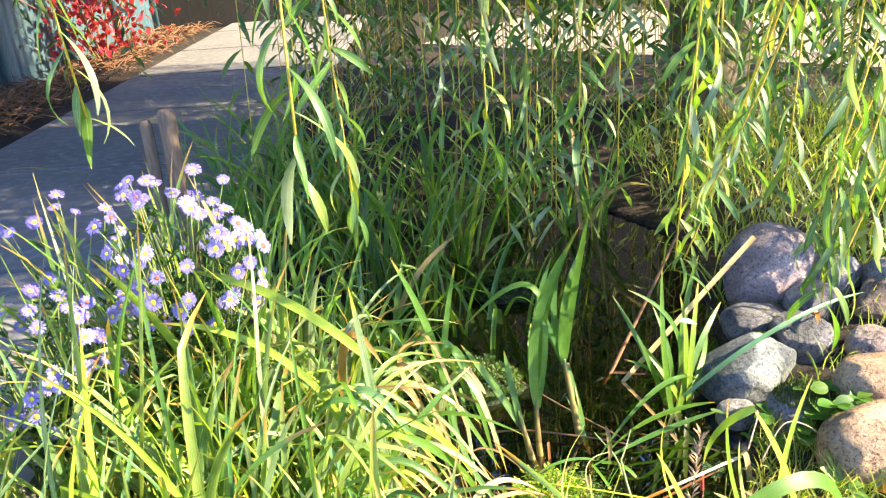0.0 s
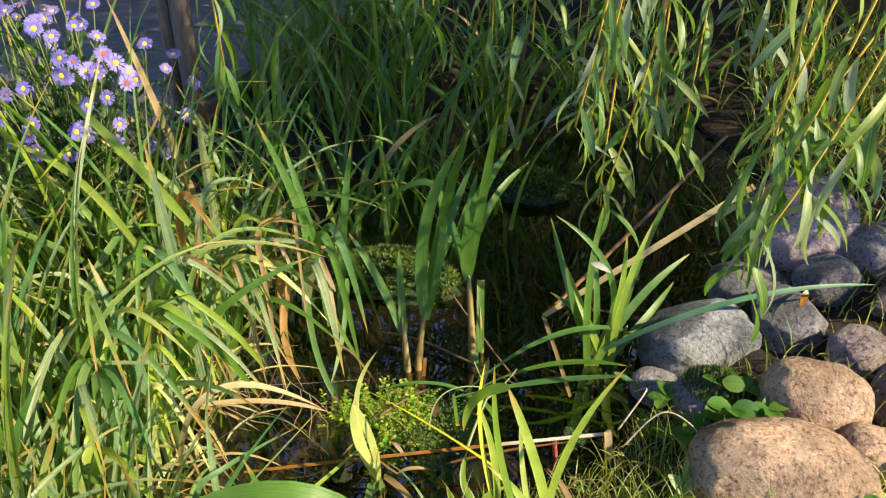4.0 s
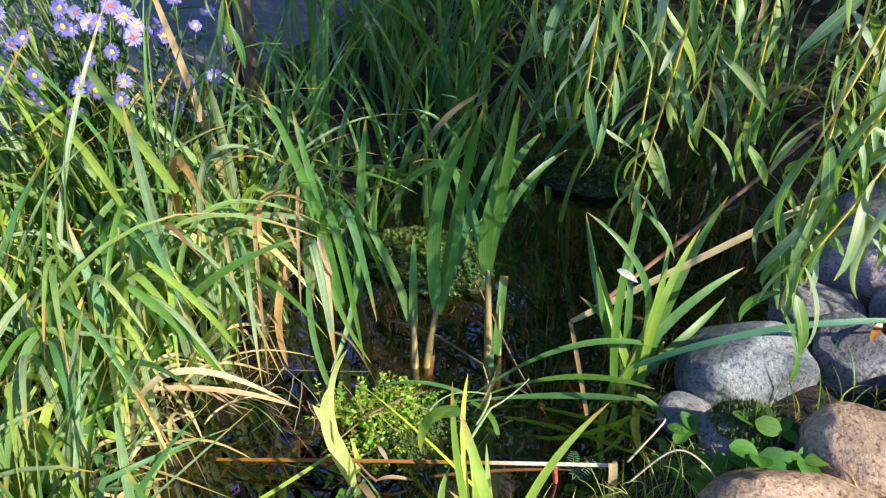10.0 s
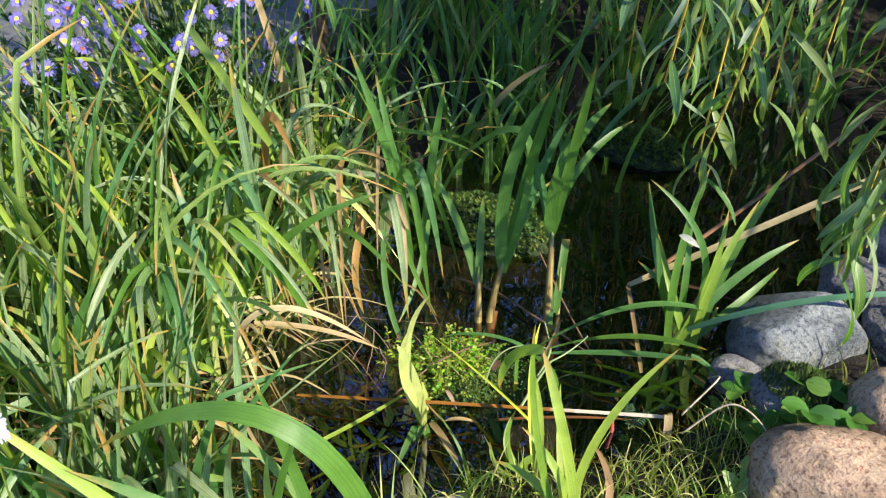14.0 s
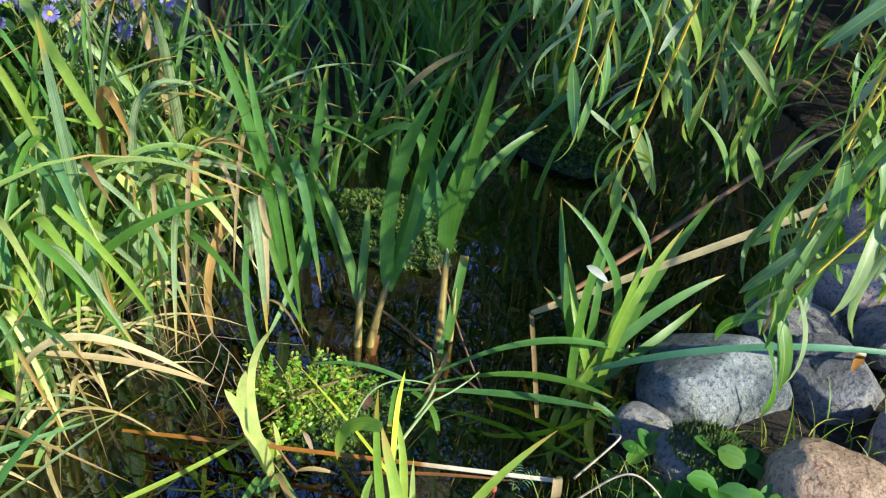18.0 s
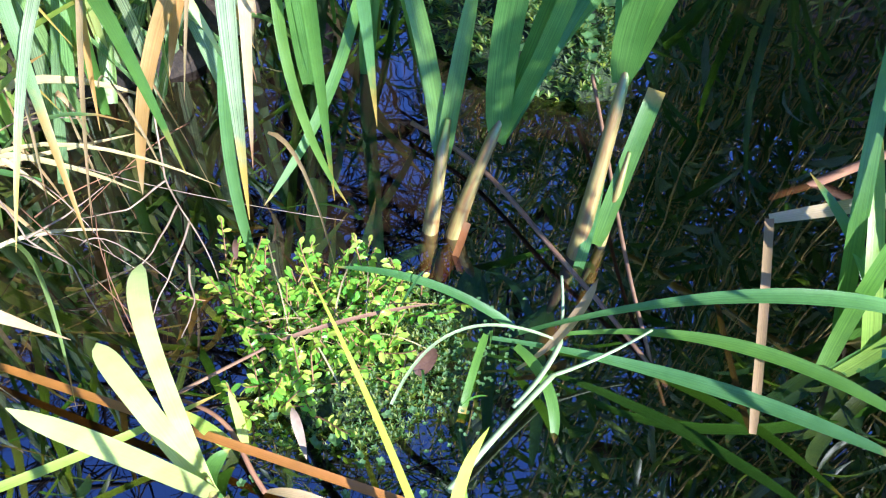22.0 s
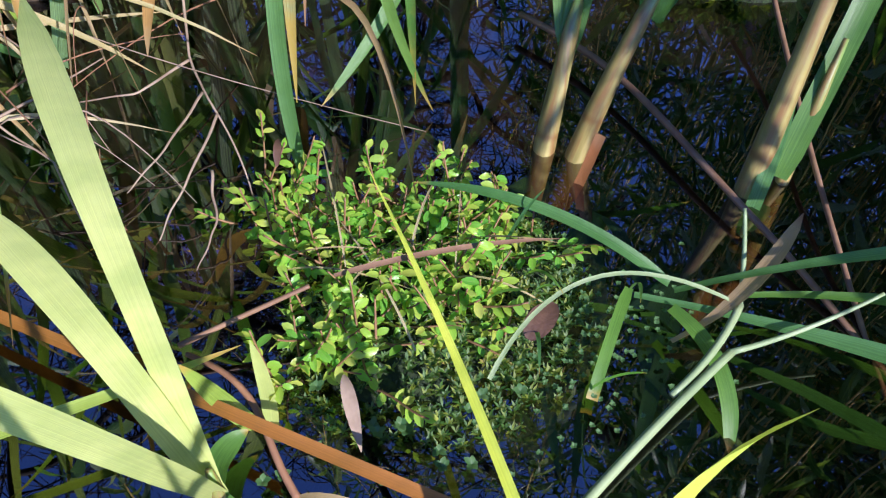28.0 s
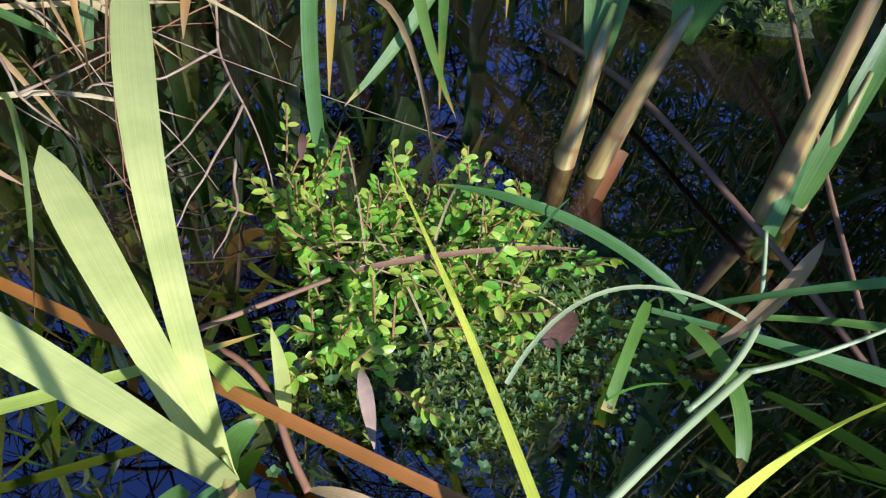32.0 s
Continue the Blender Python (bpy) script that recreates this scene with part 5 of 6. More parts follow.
# taller shoots at the water side of the cushion
for x, y, az, length in ((0.012, 0.985, 2.4, 0.034), (0.022, 0.978, 1.9, 0.030), (0.030, 0.985, 1.2, 0.040), (0.045, 0.990, 2.2, 0.034), (0.062, 1.006, 1.6, 0.036), (0.070, 1.016, 0.8, 0.044), (0.050, 0.968, 2.8, 0.032)):
    sprig(RC, (x, y, -0.002), az, length, 48)


def moss_shoots(at, radii, count, seed, label, mat, size):
    """Star-shaped shoots that cover an island."""
    rng = np.random.default_rng(seed)
    pieces = []
    for _ in range(count):
        a, r = rng.uniform(0, 6.283), rng.uniform(0, 1) ** 0.5
        c = np.array([math.cos(a) * r * radii[0], math.sin(a) * r * radii[1], radii[2] * math.sqrt(max(0, 1 - r * r)) + rng.uniform(0, 0.006)])
        for j in range(6):
            pts = c + grow(rng, size * rng.uniform(0.6, 1.2), j * 1.05 + rng.normal(0, 0.3), rng.uniform(30, 60), 95, 3)
            pieces.append(ribbon(pts, size * 0.28, (0, 0, 1), 0.1, "lance"))
    v, f, u = join(pieces)
    ob = new("moss", mesh_of("moss", v, f, mat, u))
    ob.location = at
    return tagged(ob, label, "moss", kind="stuff")


moss_shoots((0.130, 0.996, -0.016), (0.068, 0.082, 0.023), 1500, 51, "star moss shoots covering the island", CRAN_STUFF, 0.0042)
# Star moss in yellower tones, which also stand for the sun patch here.
moss_shoots((0.146, 1.002, -0.012), (0.030, 0.036, 0.020), 210, 54, "yellow-green star moss at the sunlit middle of the island", MOSS_SUN_YELLOW, 0.0046)
moss_shoots((-0.02, 1.335, -0.010), (0.12, 0.08, 0.05), 900, 52, "small herbs and moss on the shaded island", CRAN_STUFF, 0.009)
moss_shoots((0.10, 1.745, -0.010), (0.12, 0.07, 0.05), 500, 53, "small herbs and moss on the far island", CRAN_STUFF, 0.012)

# ---- sticks, dry leaves and debris ----
def lone_leaf(name, label, category, b, t, rise, w, mat, face=(0, -0.2, 1), reach=0.35, profile="blade", n=16, roll=0.0, group=""):
    pts = bend(b, t, rise, n, reach, 0.0, 0.0)
    o = pts[0].copy()
    v, f, u = ribbon(pts - o, w, face, 0.12, profile, roll)
    ob = new(name, mesh_of(name, v, f, mat, u))
    ob.location = o
    return tagged(ob, label, category, group)


def stick(label, pts, r0, r1, mat, category="stick", name="stick"):
    pts = np.asarray(pts, float)
    o = pts[0].copy()
    s, k = np.linspace(0, 1, 40), np.linspace(0, 1, len(pts))
    q = np.stack([np.interp(s, k, pts[:, i]) for i in range(3)], 1) - o
    for _ in range(30):
        q[1:-1] = 0.5 * q[1:-1] + 0.25 * (q[:-2] + q[2:])
    v, f, u = tube(q, r0, r1, 7)
    ob = new(name, mesh_of(name, v, f, mat, u))
    ob.location = o
    return tagged(ob, label, category)


lone_leaf("dry_leaf_blade", "long rust-brown dead iris leaf lying across the water", "dry leaf", (-0.03, 0.829, 0.016), (0.405, 1.016, 0.05), 0.020, 0.0050, RUST, reach=0.5, profile="cut")
lone_leaf("dry_leaf_blade", "second rust-brown dead leaf beside the first", "dry leaf", (0.215, 0.925, 0.02), (0.37, 1.0, 0.04), 0.02, 0.004, RUST_DARK, reach=0.5)
lone_leaf("dry_leaf_blade", "bleached bent end of a dead leaf", "dry leaf", (0.405, 1.015, 0.05), (0.415, 1.000, 0.015), 0.03, 0.010, DRY, profile="cut")
dead = thing("dry_stalk", "thick straw-yellow dead stalk bent and leaning over the irises", "stalk", (0.337, 1.130, 0.0))
for name, b, t, rise, w, mat in (("stalk", (0.269, 1.243, 0.050), (0.546, 1.403, 0.250), 0.10, 0.0095, STRAW), ("stub", (0.340, 1.128, 0.000), (0.269, 1.243, 0.050), 0.03, 0.006, DRY)):
    v, f, u = ribbon(bend(b, t, rise, 16, 0.5, 0.0, 0.0) - np.array(dead.location), w, (0.1, -0.7, 0.7), 0.2, "cut")
    part(name, mesh_of(name, v, f, mat, u), dead)
stick("long red-brown dead stalk lying in the water between irises", [(0.013, 1.166, 0.012), (0.074, 1.174, 0.012), (0.137, 1.155, 0.012), (0.179, 1.143, 0.010), (0.220, 1.135, 0.008), (0.283, 1.120, -0.004)], 0.0020, 0.0016, REDWOOD)
stick("thin tan stalk half under water", [(0.088, 1.298, 0.030), (0.137, 1.253, 0.016), (0.194, 1.191, 0.012), (0.237, 1.149, 0.008), (0.289, 1.109, -0.008)], 0.0016, 0.0013, REDWOOD)
stick("brown stick slanting out of the dark water", [(0.25, 1.33, -0.02), (0.38, 1.50, 0.10), (0.50, 1.66, 0.22)], 0.004, 0.003, BROWN)
stick("pale stick at the near bank", [(0.075, 0.655, 0.03), (0.18, 0.735, 0.03), (0.25, 0.80, 0.03)], 0.006, 0.004, STICK)
stick("bent straw over the bank grass", [(0.43, 1.0, 0.05), (0.47, 1.03, 0.11), (0.52, 1.02, 0.09), (0.55, 0.98, 0.05)], 0.0013, 0.0009, STICK)
stick("straw looped over the boulder", [(0.42, 1.03, 0.05), (0.45, 1.07, 0.10), (0.43, 1.10, 0.06)], 0.0014, 0.0010, STICK)
stick("rust stick across the moss", [(0.076, 0.899, 0.012), (0.086, 0.924, 0.020), (0.098, 0.950, 0.030)], 0.0013, 0.0010, REDWOOD)
lone_leaf("dry_leaf_blade", "thin brown dead leaf across the moss island", "dry leaf", (0.103, 0.959, 0.034), (0.149, 1.046, 0.030), 0.008, 0.0028, REDWOOD, reach=0.5, n=12)
lone_leaf("fallen_leaf", "reddish-brown fallen leaf on the moss", "leaf", (0.171, 1.004, 0.020), (0.167, 1.024, 0.022), 0.004, 0.012, LEAF_BROWN, profile="oval", n=9)
lone_leaf("fallen_leaf", "grey willow leaf lying on the moss", "leaf", (0.134, 0.938, 0.020), (0.159, 0.926, 0.008), 0.004, 0.0058, ROOT, profile="lance", n=9)
lone_leaf("fallen_leaf", "orange dry leaf lying on a grey stone", "leaf", (0.640, 1.305, 0.112), (0.648, 1.345, 0.120), 0.012, 0.010, RUST, profile="lance", n=9)
lone_leaf("fallen_leaf", "orange-brown fallen leaf in the grass", "leaf", (0.545, 0.885, 0.085), (0.575, 0.865, 0.085), 0.012, 0.020, RUST, profile="oval", n=9)
lone_leaf("fallen_leaf", "dark red fallen leaf in the grass", "leaf", (0.50, 0.90, 0.08), (0.525, 0.885, 0.08), 0.012, 0.016, BROWN, profile="oval", n=9)

stick("thin brown curled dead leaf beside the small iris", [(0.083, 0.899, 0.014), (0.104, 0.905, 0.022), (0.123, 0.906, 0.020), (0.143, 0.899, 0.014), (0.158, 0.897, 0.010)], 0.0012, 0.0016, BROWN, "dry leaf", "dry_leaf_blade")
lone_leaf("dry_leaf_blade", "light brown dead leaf end floating on the water", "dry leaf", (0.157, 0.897, 0.010), (0.196, 0.922, 0.006), 0.012, 0.0055, DRY, profile="lance", n=9)
RD = np.random.default_rng(77)


def dead_tangle():
    """Bleached roots and dead leaves hanging at the left edge of the water."""
    e = thing("root_tangle", "tangle of bleached dead roots and straw at the water edge", "roots", (-0.06, 0.93, 0.0))
    for k in range(16):
        b = np.array([RD.normal(-0.02, 0.05), RD.normal(0.0, 0.06), RD.uniform(0.02, 0.09)])
        t = b + np.array([RD.uniform(0.0, 0.13), RD.normal(0, 0.07), RD.uniform(-0.08, 0.02)])
        t[2] = max(t[2], -0.02)
        mid = bend(b, t, RD.uniform(-0.02, 0.03), 9, sway=RD.normal(0, 0.08))
        v, f, u = tube(mid, RD.uniform(0.0003, 0.0006), 0.0002, 5)
        part("root", mesh_of("root", v, f, [ROOT, BROWN][int(RD.random() < 0.6)], u), e)
    for path in (((-0.10, 1.02, 0.06), (-0.045, 0.985, 0.035), (-0.010, 0.978, 0.030), (0.020, 0.972, 0.012), (0.045, 0.962, -0.01)), ((-0.045, 0.985, 0.036), (-0.042, 0.955, 0.034), (-0.060, 0.93, 0.03)),
                 ((-0.010, 0.978, 0.030), (0.006, 0.952, 0.022), (0.012, 0.935, 0.012), (0.014, 0.92, -0.005)), ((0.012, 0.958, 0.022), (0.034, 0.945, 0.014), (0.040, 0.928, 0.0)),
                 ((-0.025, 0.980, 0.032), (-0.008, 0.948, 0.028), (-0.012, 0.925, 0.010)), ((-0.10, 0.90, 0.05), (-0.06, 0.895, 0.04), (-0.030, 0.905, 0.03), (0.0, 0.90, 0.0)), ((-0.06, 0.895, 0.04), (-0.05, 0.92, 0.05), (-0.055, 0.95, 0.05))):
        q = np.array(path)
        s_ = np.linspace(0, 1, 22)
        q = np.stack([np.interp(s_, np.linspace(0, 1, len(q)), q[:, i]) for i in range(3)], 1)
        q += 0.0007 * np.sin(s_ * 17 + path[0][0] * 90)[:, None] * np.array([0.6, 0.6, 0.5])
        q -= np.array([-0.06, 0.93, 0.0])
        v, f, u = tube(q, 0.0008, 0.0003, 6)
        part("root", mesh_of("root", v, f, ROOT, u), e, "bleached forked root")
    for k in range(8):
        b = np.array([RD.uniform(-0.11, 0.0), RD.uniform(-0.20, -0.02), RD.uniform(0.02, 0.10)])
        a, L = RD.normal(0.5, 0.8), RD.uniform(0.05, 0.16)
        t = b + np.array([math.cos(a) * L, math.sin(a) * L, RD.normal(-0.02, 0.02)])
        t[2] = max(t[2], 0.004)
        v, f, u = ribbon(bend(b, t, RD.uniform(0.01, 0.05), 10), RD.uniform(0.0018, 0.0045), (0.5 + RD.normal(0, 0.3), -0.3, 0.8), 0.2, "blade", RD.normal(0, 0.8))
        part("dead_leaf", mesh_of("dead_leaf", v, f, STRAW, u), e, "bleached straw leaf")
    for k in range(7):
        b = np.array([RD.normal(-0.03, 0.06), RD.normal(0.02, 0.09), RD.uniform(0.06, 0.16)])
        t = b + np.array([RD.uniform(0.0, 0.12), RD.normal(0, 0.06), -RD.uniform(0.04, 0.13)])
        t[2] = max(t[2], 0.0)
        v, f, u = ribbon(bend(b, t, RD.uniform(0.02, 0.06), 10), RD.uniform(0.002, 0.004), (RD.normal(0, 0.5), -0.4, 0.8), 0.2, "blade", RD.normal(0, 1.2))
        part("dead_leaf", mesh_of("dead_leaf", v, f, DRY, u), e)
    return e


def straw_heap():
    """Fallen straw on the shore, half in the water."""
    e = thing("straw_heap", "heap of sunlit fallen straw and dead sedge at the shore", "straw", (-0.13, 0.80, 0.0))
    for k in range(34):
        b = np.array([RD.uniform(-0.06, 0.08), RD.uniform(-0.14, 0.10), RD.uniform(0.01, 0.06)])
        a, L = RD.normal(0.3, 0.9), RD.uniform(0.05, 0.17)
        t = b + np.array([math.cos(a) * L, math.sin(a) * L, RD.normal(0.0, 0.025)])
        t[2] = max(t[2], 0.003)
        v, f, u = ribbon(bend(b, t, b[2] + RD.uniform(0.01, 0.05), 10), RD.uniform(0.002, 0.0065), (0.5 + RD.normal(0, 0.4), -0.3, 0.8), 0.2, "blade", RD.normal(0, 0.8))
        part("dead_leaf", mesh_of("dead_leaf", v, f, STRAW if k % 4 else SEDGE, u), e)
    return e


dead_tangle()
straw_heap()
for k in range(4):
    b = (RD.uniform(-0.16, -0.05), RD.uniform(0.98, 1.12), RD.uniform(0.16, 0.26))
    t = (min(-0.01, b[0] + RD.uniform(0.06, 0.13)), b[1] + RD.uniform(-0.14, 0.02), RD.uniform(0.05, 0.14))
    lone_leaf("hanging_leaf", "orange-tan withered iris leaf hanging over the water", "dry leaf", b, t, RD.uniform(0.05, 0.10), RD.uniform(0.004, 0.007), DRY, (0.3, -0.6, 0.4), roll=RD.normal(0, 0.3), group="withered leaves")
for k in range(4):
    b = (RD.uniform(-0.16, -0.04), RD.uniform(1.08, 1.25), RD.uniform(0.10, 0.2))
    t = (b[0] + RD.uniform(0.05, 0.12), b[1] + RD.uniform(-0.08, 0.06), RD.uniform(-0.005, 0.06))
    lone_leaf("hanging_leaf", "green iris leaf drooping to the water", "leaf", b, t, RD.uniform(0.06, 0.14), RD.uniform(0.008, 0.013), IRIS, (0.3, -0.6, 0.4), roll=RD.normal(0, 0.4), group="drooping leaves")


def through_leaf(name, label, category, b, m, t, w, mat, face=(0.5, -0.7, 0.2), profile="blade", roll=0.0, group=""):
    pts = arc(b, m, t, 20)
    v, f, u = ribbon(pts - pts[0], w, face, 0.12, profile, roll)
    ob = new(name, mesh_of(name, v, f, mat, u))
    ob.location = pts[0]
    return tagged(ob, label, category, group)


through_leaf("hanging_leaf", "half-withered iris leaf hanging over the water, green and tan", "leaf", (-0.060, 1.075, 0.10), (-0.023, 1.046, 0.213), (0.042, 0.990, 0.066), 0.013, STRIPED, group="drooping leaves")
through_leaf("hanging_leaf", "tan half of a withered iris leaf over the water", "dry leaf", (-0.062, 1.080, 0.09), (-0.012, 1.050, 0.206), (0.030, 1.006, 0.090), 0.009, DRY, group="withered leaves")
through_leaf("hanging_leaf", "tan dead leaf bent over the near water", "dry leaf", (-0.040, 0.735, 0.12), (-0.006, 0.762, 0.213), (0.080, 0.855, 0.139), 0.008, STRAW, (0.1, -0.5, 0.8), group="withered leaves")
through_leaf("hanging_leaf", "tan dead leaf folded over the near water", "dry leaf", (-0.010, 0.760, 0.20), (0.040, 0.812, 0.175), (0.086, 0.862, 0.128), 0.006, DRY, (0.1, -0.5, 0.8), group="withered leaves")
through_leaf("hanging_leaf", "orange-brown withered leaf arched over the sedge", "dry leaf", (-0.190, 0.990, 0.22), (-0.160, 0.984, 0.322), (-0.126, 0.979, 0.272), 0.012, ORANGE, (0.2, -0.8, 0.5), group="withered leaves")
through_leaf("hanging_leaf", "orange withered leaf hanging among the sedge", "dry leaf", (-0.110, 1.085, 0.10), (-0.093, 1.069, 0.150), (-0.070, 1.020, 0.090), 0.013, ORANGE, (0.3, -0.7, 0.5), group="withered leaves")
through_leaf("grass_leaf", "blue-green grass blade lying across the stones", "grass", (0.372, 1.215, 0.03), (0.531, 1.245, 0.135), (0.737, 1.343, 0.150), 0.0085, TEAL_BLADE, (0, -0.6, 0.8))
through_leaf("grass_leaf", "pale green blade lying slantwise over the near water", "leaf", (0.044, 0.750, 0.030), (0.075, 0.829, 0.028), (0.103, 0.914, 0.030), 0.0055, IRIS_LIT, (0.1, -0.4, 0.9))
through_leaf("hanging_leaf", "bleached leaf bent down beside the small iris", "dry leaf", (0.148, 0.879, 0.020), (0.183, 0.857, 0.028), (0.221, 0.835, 0.012), 0.0085, STRAW, (0.2, -0.4, 0.9), group="withered leaves")
through_leaf("hanging_leaf", "green leaf bent down beside the small iris", "leaf", (0.135, 0.863, 0.020), (0.144, 0.829, 0.022), (0.145, 0.806, 0.006), 0.0080, IRIS, (0.2, -0.4, 0.9), group="drooping leaves")
through_leaf("upright_leaf", "striped pale green leaf standing upright in the sedge", "leaf", (-0.120, 0.900, 0.03), (-0.132, 0.905, 0.23), (-0.150, 0.913, 0.430), 0.015, STRIPED, group="upright leaves")
through_leaf("hanging_leaf", "green iris leaf bent down into the water", "leaf", (-0.038, 1.052, 0.150), (0.002, 1.009, 0.035), (0.035, 0.995, -0.006), 0.0085, IRIS, profile="sword", group="drooping leaves")
through_leaf("hanging_leaf", "green leaf tip drooping towards the water", "leaf", (-0.090, 1.143, 0.200), (-0.004, 1.069, 0.090), (0.035, 1.077, 0.004), 0.008, IRIS, group="drooping leaves")
through_leaf("hanging_leaf", "green leaf tip reaching to the water", "leaf", (-0.023, 1.146, 0.120), (-0.009, 1.068, 0.025), (-0.006, 1.034, 0.004), 0.008, IRIS, group="drooping leaves")
through_leaf("upright_leaf", "green iris leaf standing behind the sedge", "leaf", (-0.062, 1.190, 0.0), (-0.054, 1.192, 0.12), (-0.018, 1.181, 0.332), 0.014, IRIS, group="upright leaves")
through_leaf("upright_leaf", "green pointed leaf standing in the sedge", "leaf", (-0.040, 1.110, 0.05), (-0.060, 1.100, 0.236), (-0.112, 1.090, 0.390), 0.014, IRIS, group="upright leaves")
through_leaf("upright_leaf", "second green pointed leaf standing in the sedge", "leaf", (-0.036, 1.115, 0.05), (-0.056, 1.110, 0.216), (-0.105, 1.135, 0.350), 0.012, IRIS, group="upright leaves")
through_leaf("bent_leaf", "yellow-green leaf slanting across the sedge bed", "leaf", (-0.141, 0.954, 0.300), (-0.206, 0.963, 0.360), (-0.405, 1.063, 0.400), 0.013, IRIS_LIT, (0.2, -0.8, 0.4), group="slanting leaves")
through_leaf("bent_leaf", "green leaf slanting across the sedge bed", "leaf", (-0.171, 0.913, 0.200), (-0.271, 0.939, 0.330), (-0.422, 0.962, 0.370), 0.011, IRIS_LIT, (0.2, -0.8, 0.4), group="slanting leaves")
through_leaf("hanging_leaf", "orange withered leaf folded over the sedge", "dry leaf", (-0.080, 1.022, 0.170), (-0.102, 1.064, 0.250), (-0.041, 1.072, 0.250), 0.008, ORANGE, (0.3, -0.7, 0.5), group="withered leaves")
through_leaf("hanging_leaf", "broad orange-tan withered leaf hanging over the water", "dry leaf", (-0.059, 1.039, 0.170), (-0.057, 1.009, 0.130), (-0.006, 0.952, 0.080), 0.011, ORANGE, (0.3, -0.7, 0.5), group="withered leaves")
through_leaf("hanging_leaf", "tan leaf tip hanging in the sedge", "dry leaf", (-0.011, 1.049, 0.220), (0.006, 1.035, 0.200), (0.018, 1.031, 0.180), 0.008, DRY, (0.3, -0.7, 0.5), group="withered leaves")
through_leaf("bent_leaf", "broad green leaf bowed across the sedge bed", "leaf", (-0.181, 0.869, 0.030), (-0.067, 0.941, 0.220), (0.000, 1.004, 0.250), 0.011, IRIS, (0.3, -0.7, 0.5), group="slanting leaves")
through_leaf("bent_leaf", "yellow-green leaf bowed down over the straw", "leaf", (-0.100, 0.856, 0.270), (-0.043, 0.868, 0.220), (-0.009, 0.881, 0.150), 0.008, IRIS_LIT, (0.3, -0.7, 0.5), group="slanting leaves")
through_leaf("bent_leaf", "green leaf slanting down over the straw", "leaf", (-0.085, 0.814, 0.270), (-0.037, 0.829, 0.220), (0.001, 0.845, 0.140), 0.01, IRIS, (0.3, -0.7, 0.5), group="slanting leaves")
# Flat dark oval that stands for a snail on the leaf.
through_leaf("seed_pod", "dark brown snail-like oval clinging to a leaf over the water", "seed pod", (0.022, 0.989, 0.030), (0.028, 0.985, 0.030), (0.032, 0.981, 0.025), 0.0042, LEAF_BROWN, (0.3, -0.6, 0.8), profile="oval")

# ---- the grassy bank ----
def grass_patch(name, label, region, count, length, seed, width=0.0022, mat=GRASS):
    rng = np.random.default_rng(seed)
    x0, x1, y0, y1 = region
    xs, ys = rng.uniform(x0, x1, count * 3), rng.uniform(y0, y1, count * 3)
    keep = np.nonzero(pond_depth(xs, ys) < -0.01)[0][:count]
    xs, ys = xs[keep], ys[keep]
    zs = ground_z(xs, ys)
    pieces = []
    for x, y, z in zip(xs, ys, zs):
        pts = np.array([x, y, z - 0.004]) + grow(rng, rng.uniform(*length), rng.uniform(0, 6.28), rng.uniform(0, 35), rng.uniform(40, 120), 6, 1.5)
        pieces.append(ribbon(pts, width * rng.uniform(0.6, 1.4), (rng.normal(), rng.normal(), 0.6), 0.15, "grass", cols=1))
    v, f, u = join(pieces)
    return tagged(new(name, mesh_of(name, v, f, mat, u)), label, "grass", kind="stuff")


grass_patch("grass", "fine sunlit grass on the near bank", (0.22, 0.80, 0.55, 1.10), 4600, (0.015, 0.085), 81, 0.0019)
grass_patch("grass", "grass between the stones", (0.45, 1.3, 1.0, 1.7), 1200, (0.03, 0.09), 82)
grass_patch("grass", "shaded grass behind the stones", (0.55, 1.9, 1.55, 2.9), 2600, (0.06, 0.22), 83, 0.004)
grass_patch("grass", "grass and straw under the sedge", (-0.8, 0.25, 0.0, 1.3), 3800, (0.05, 0.16), 84, 0.0035)
grass_patch("grass", "grass at the front of the bank", (0.2, 1.1, 0.1, 0.62), 2500, (0.03, 0.09), 85, 0.0022)


# ---- small things on the island and in the water ----
RI = np.random.default_rng(123)
for k in range(9):
    a = RI.uniform(0, 3.14)
    c = np.array([0.105 + RI.normal(0, 0.03), 0.985 + RI.normal(0, 0.025)])
    d = np.array([math.cos(a), math.sin(a)]) * RI.uniform(0.02, 0.045)
    lone_leaf("straw", "thin pale straw lying on the cranberry cushion", "straw", (*(c - d), 0.022), (*(c + d), RI.uniform(0.016, 0.028)), RI.uniform(0.012, 0.02), RI.uniform(0.0006, 0.0012), STRAW, n=10, group="straws on the moss")
for k in range(9):
    a = RI.uniform(-1.2, 1.6)
    c = np.array([0.15 + RI.normal(0, 0.03), 1.02 + RI.normal(0, 0.03)])
    d = np.array([math.cos(a), math.sin(a)]) * RI.uniform(0.015, 0.035)
    lone_leaf("grass_leaf", "thin green grass blade growing from the moss", "grass", (*c, 0.004), (*(c + d), RI.uniform(0.02, 0.06)), 0.03, 0.0018, IRIS, n=10, group="grass blades on the moss")


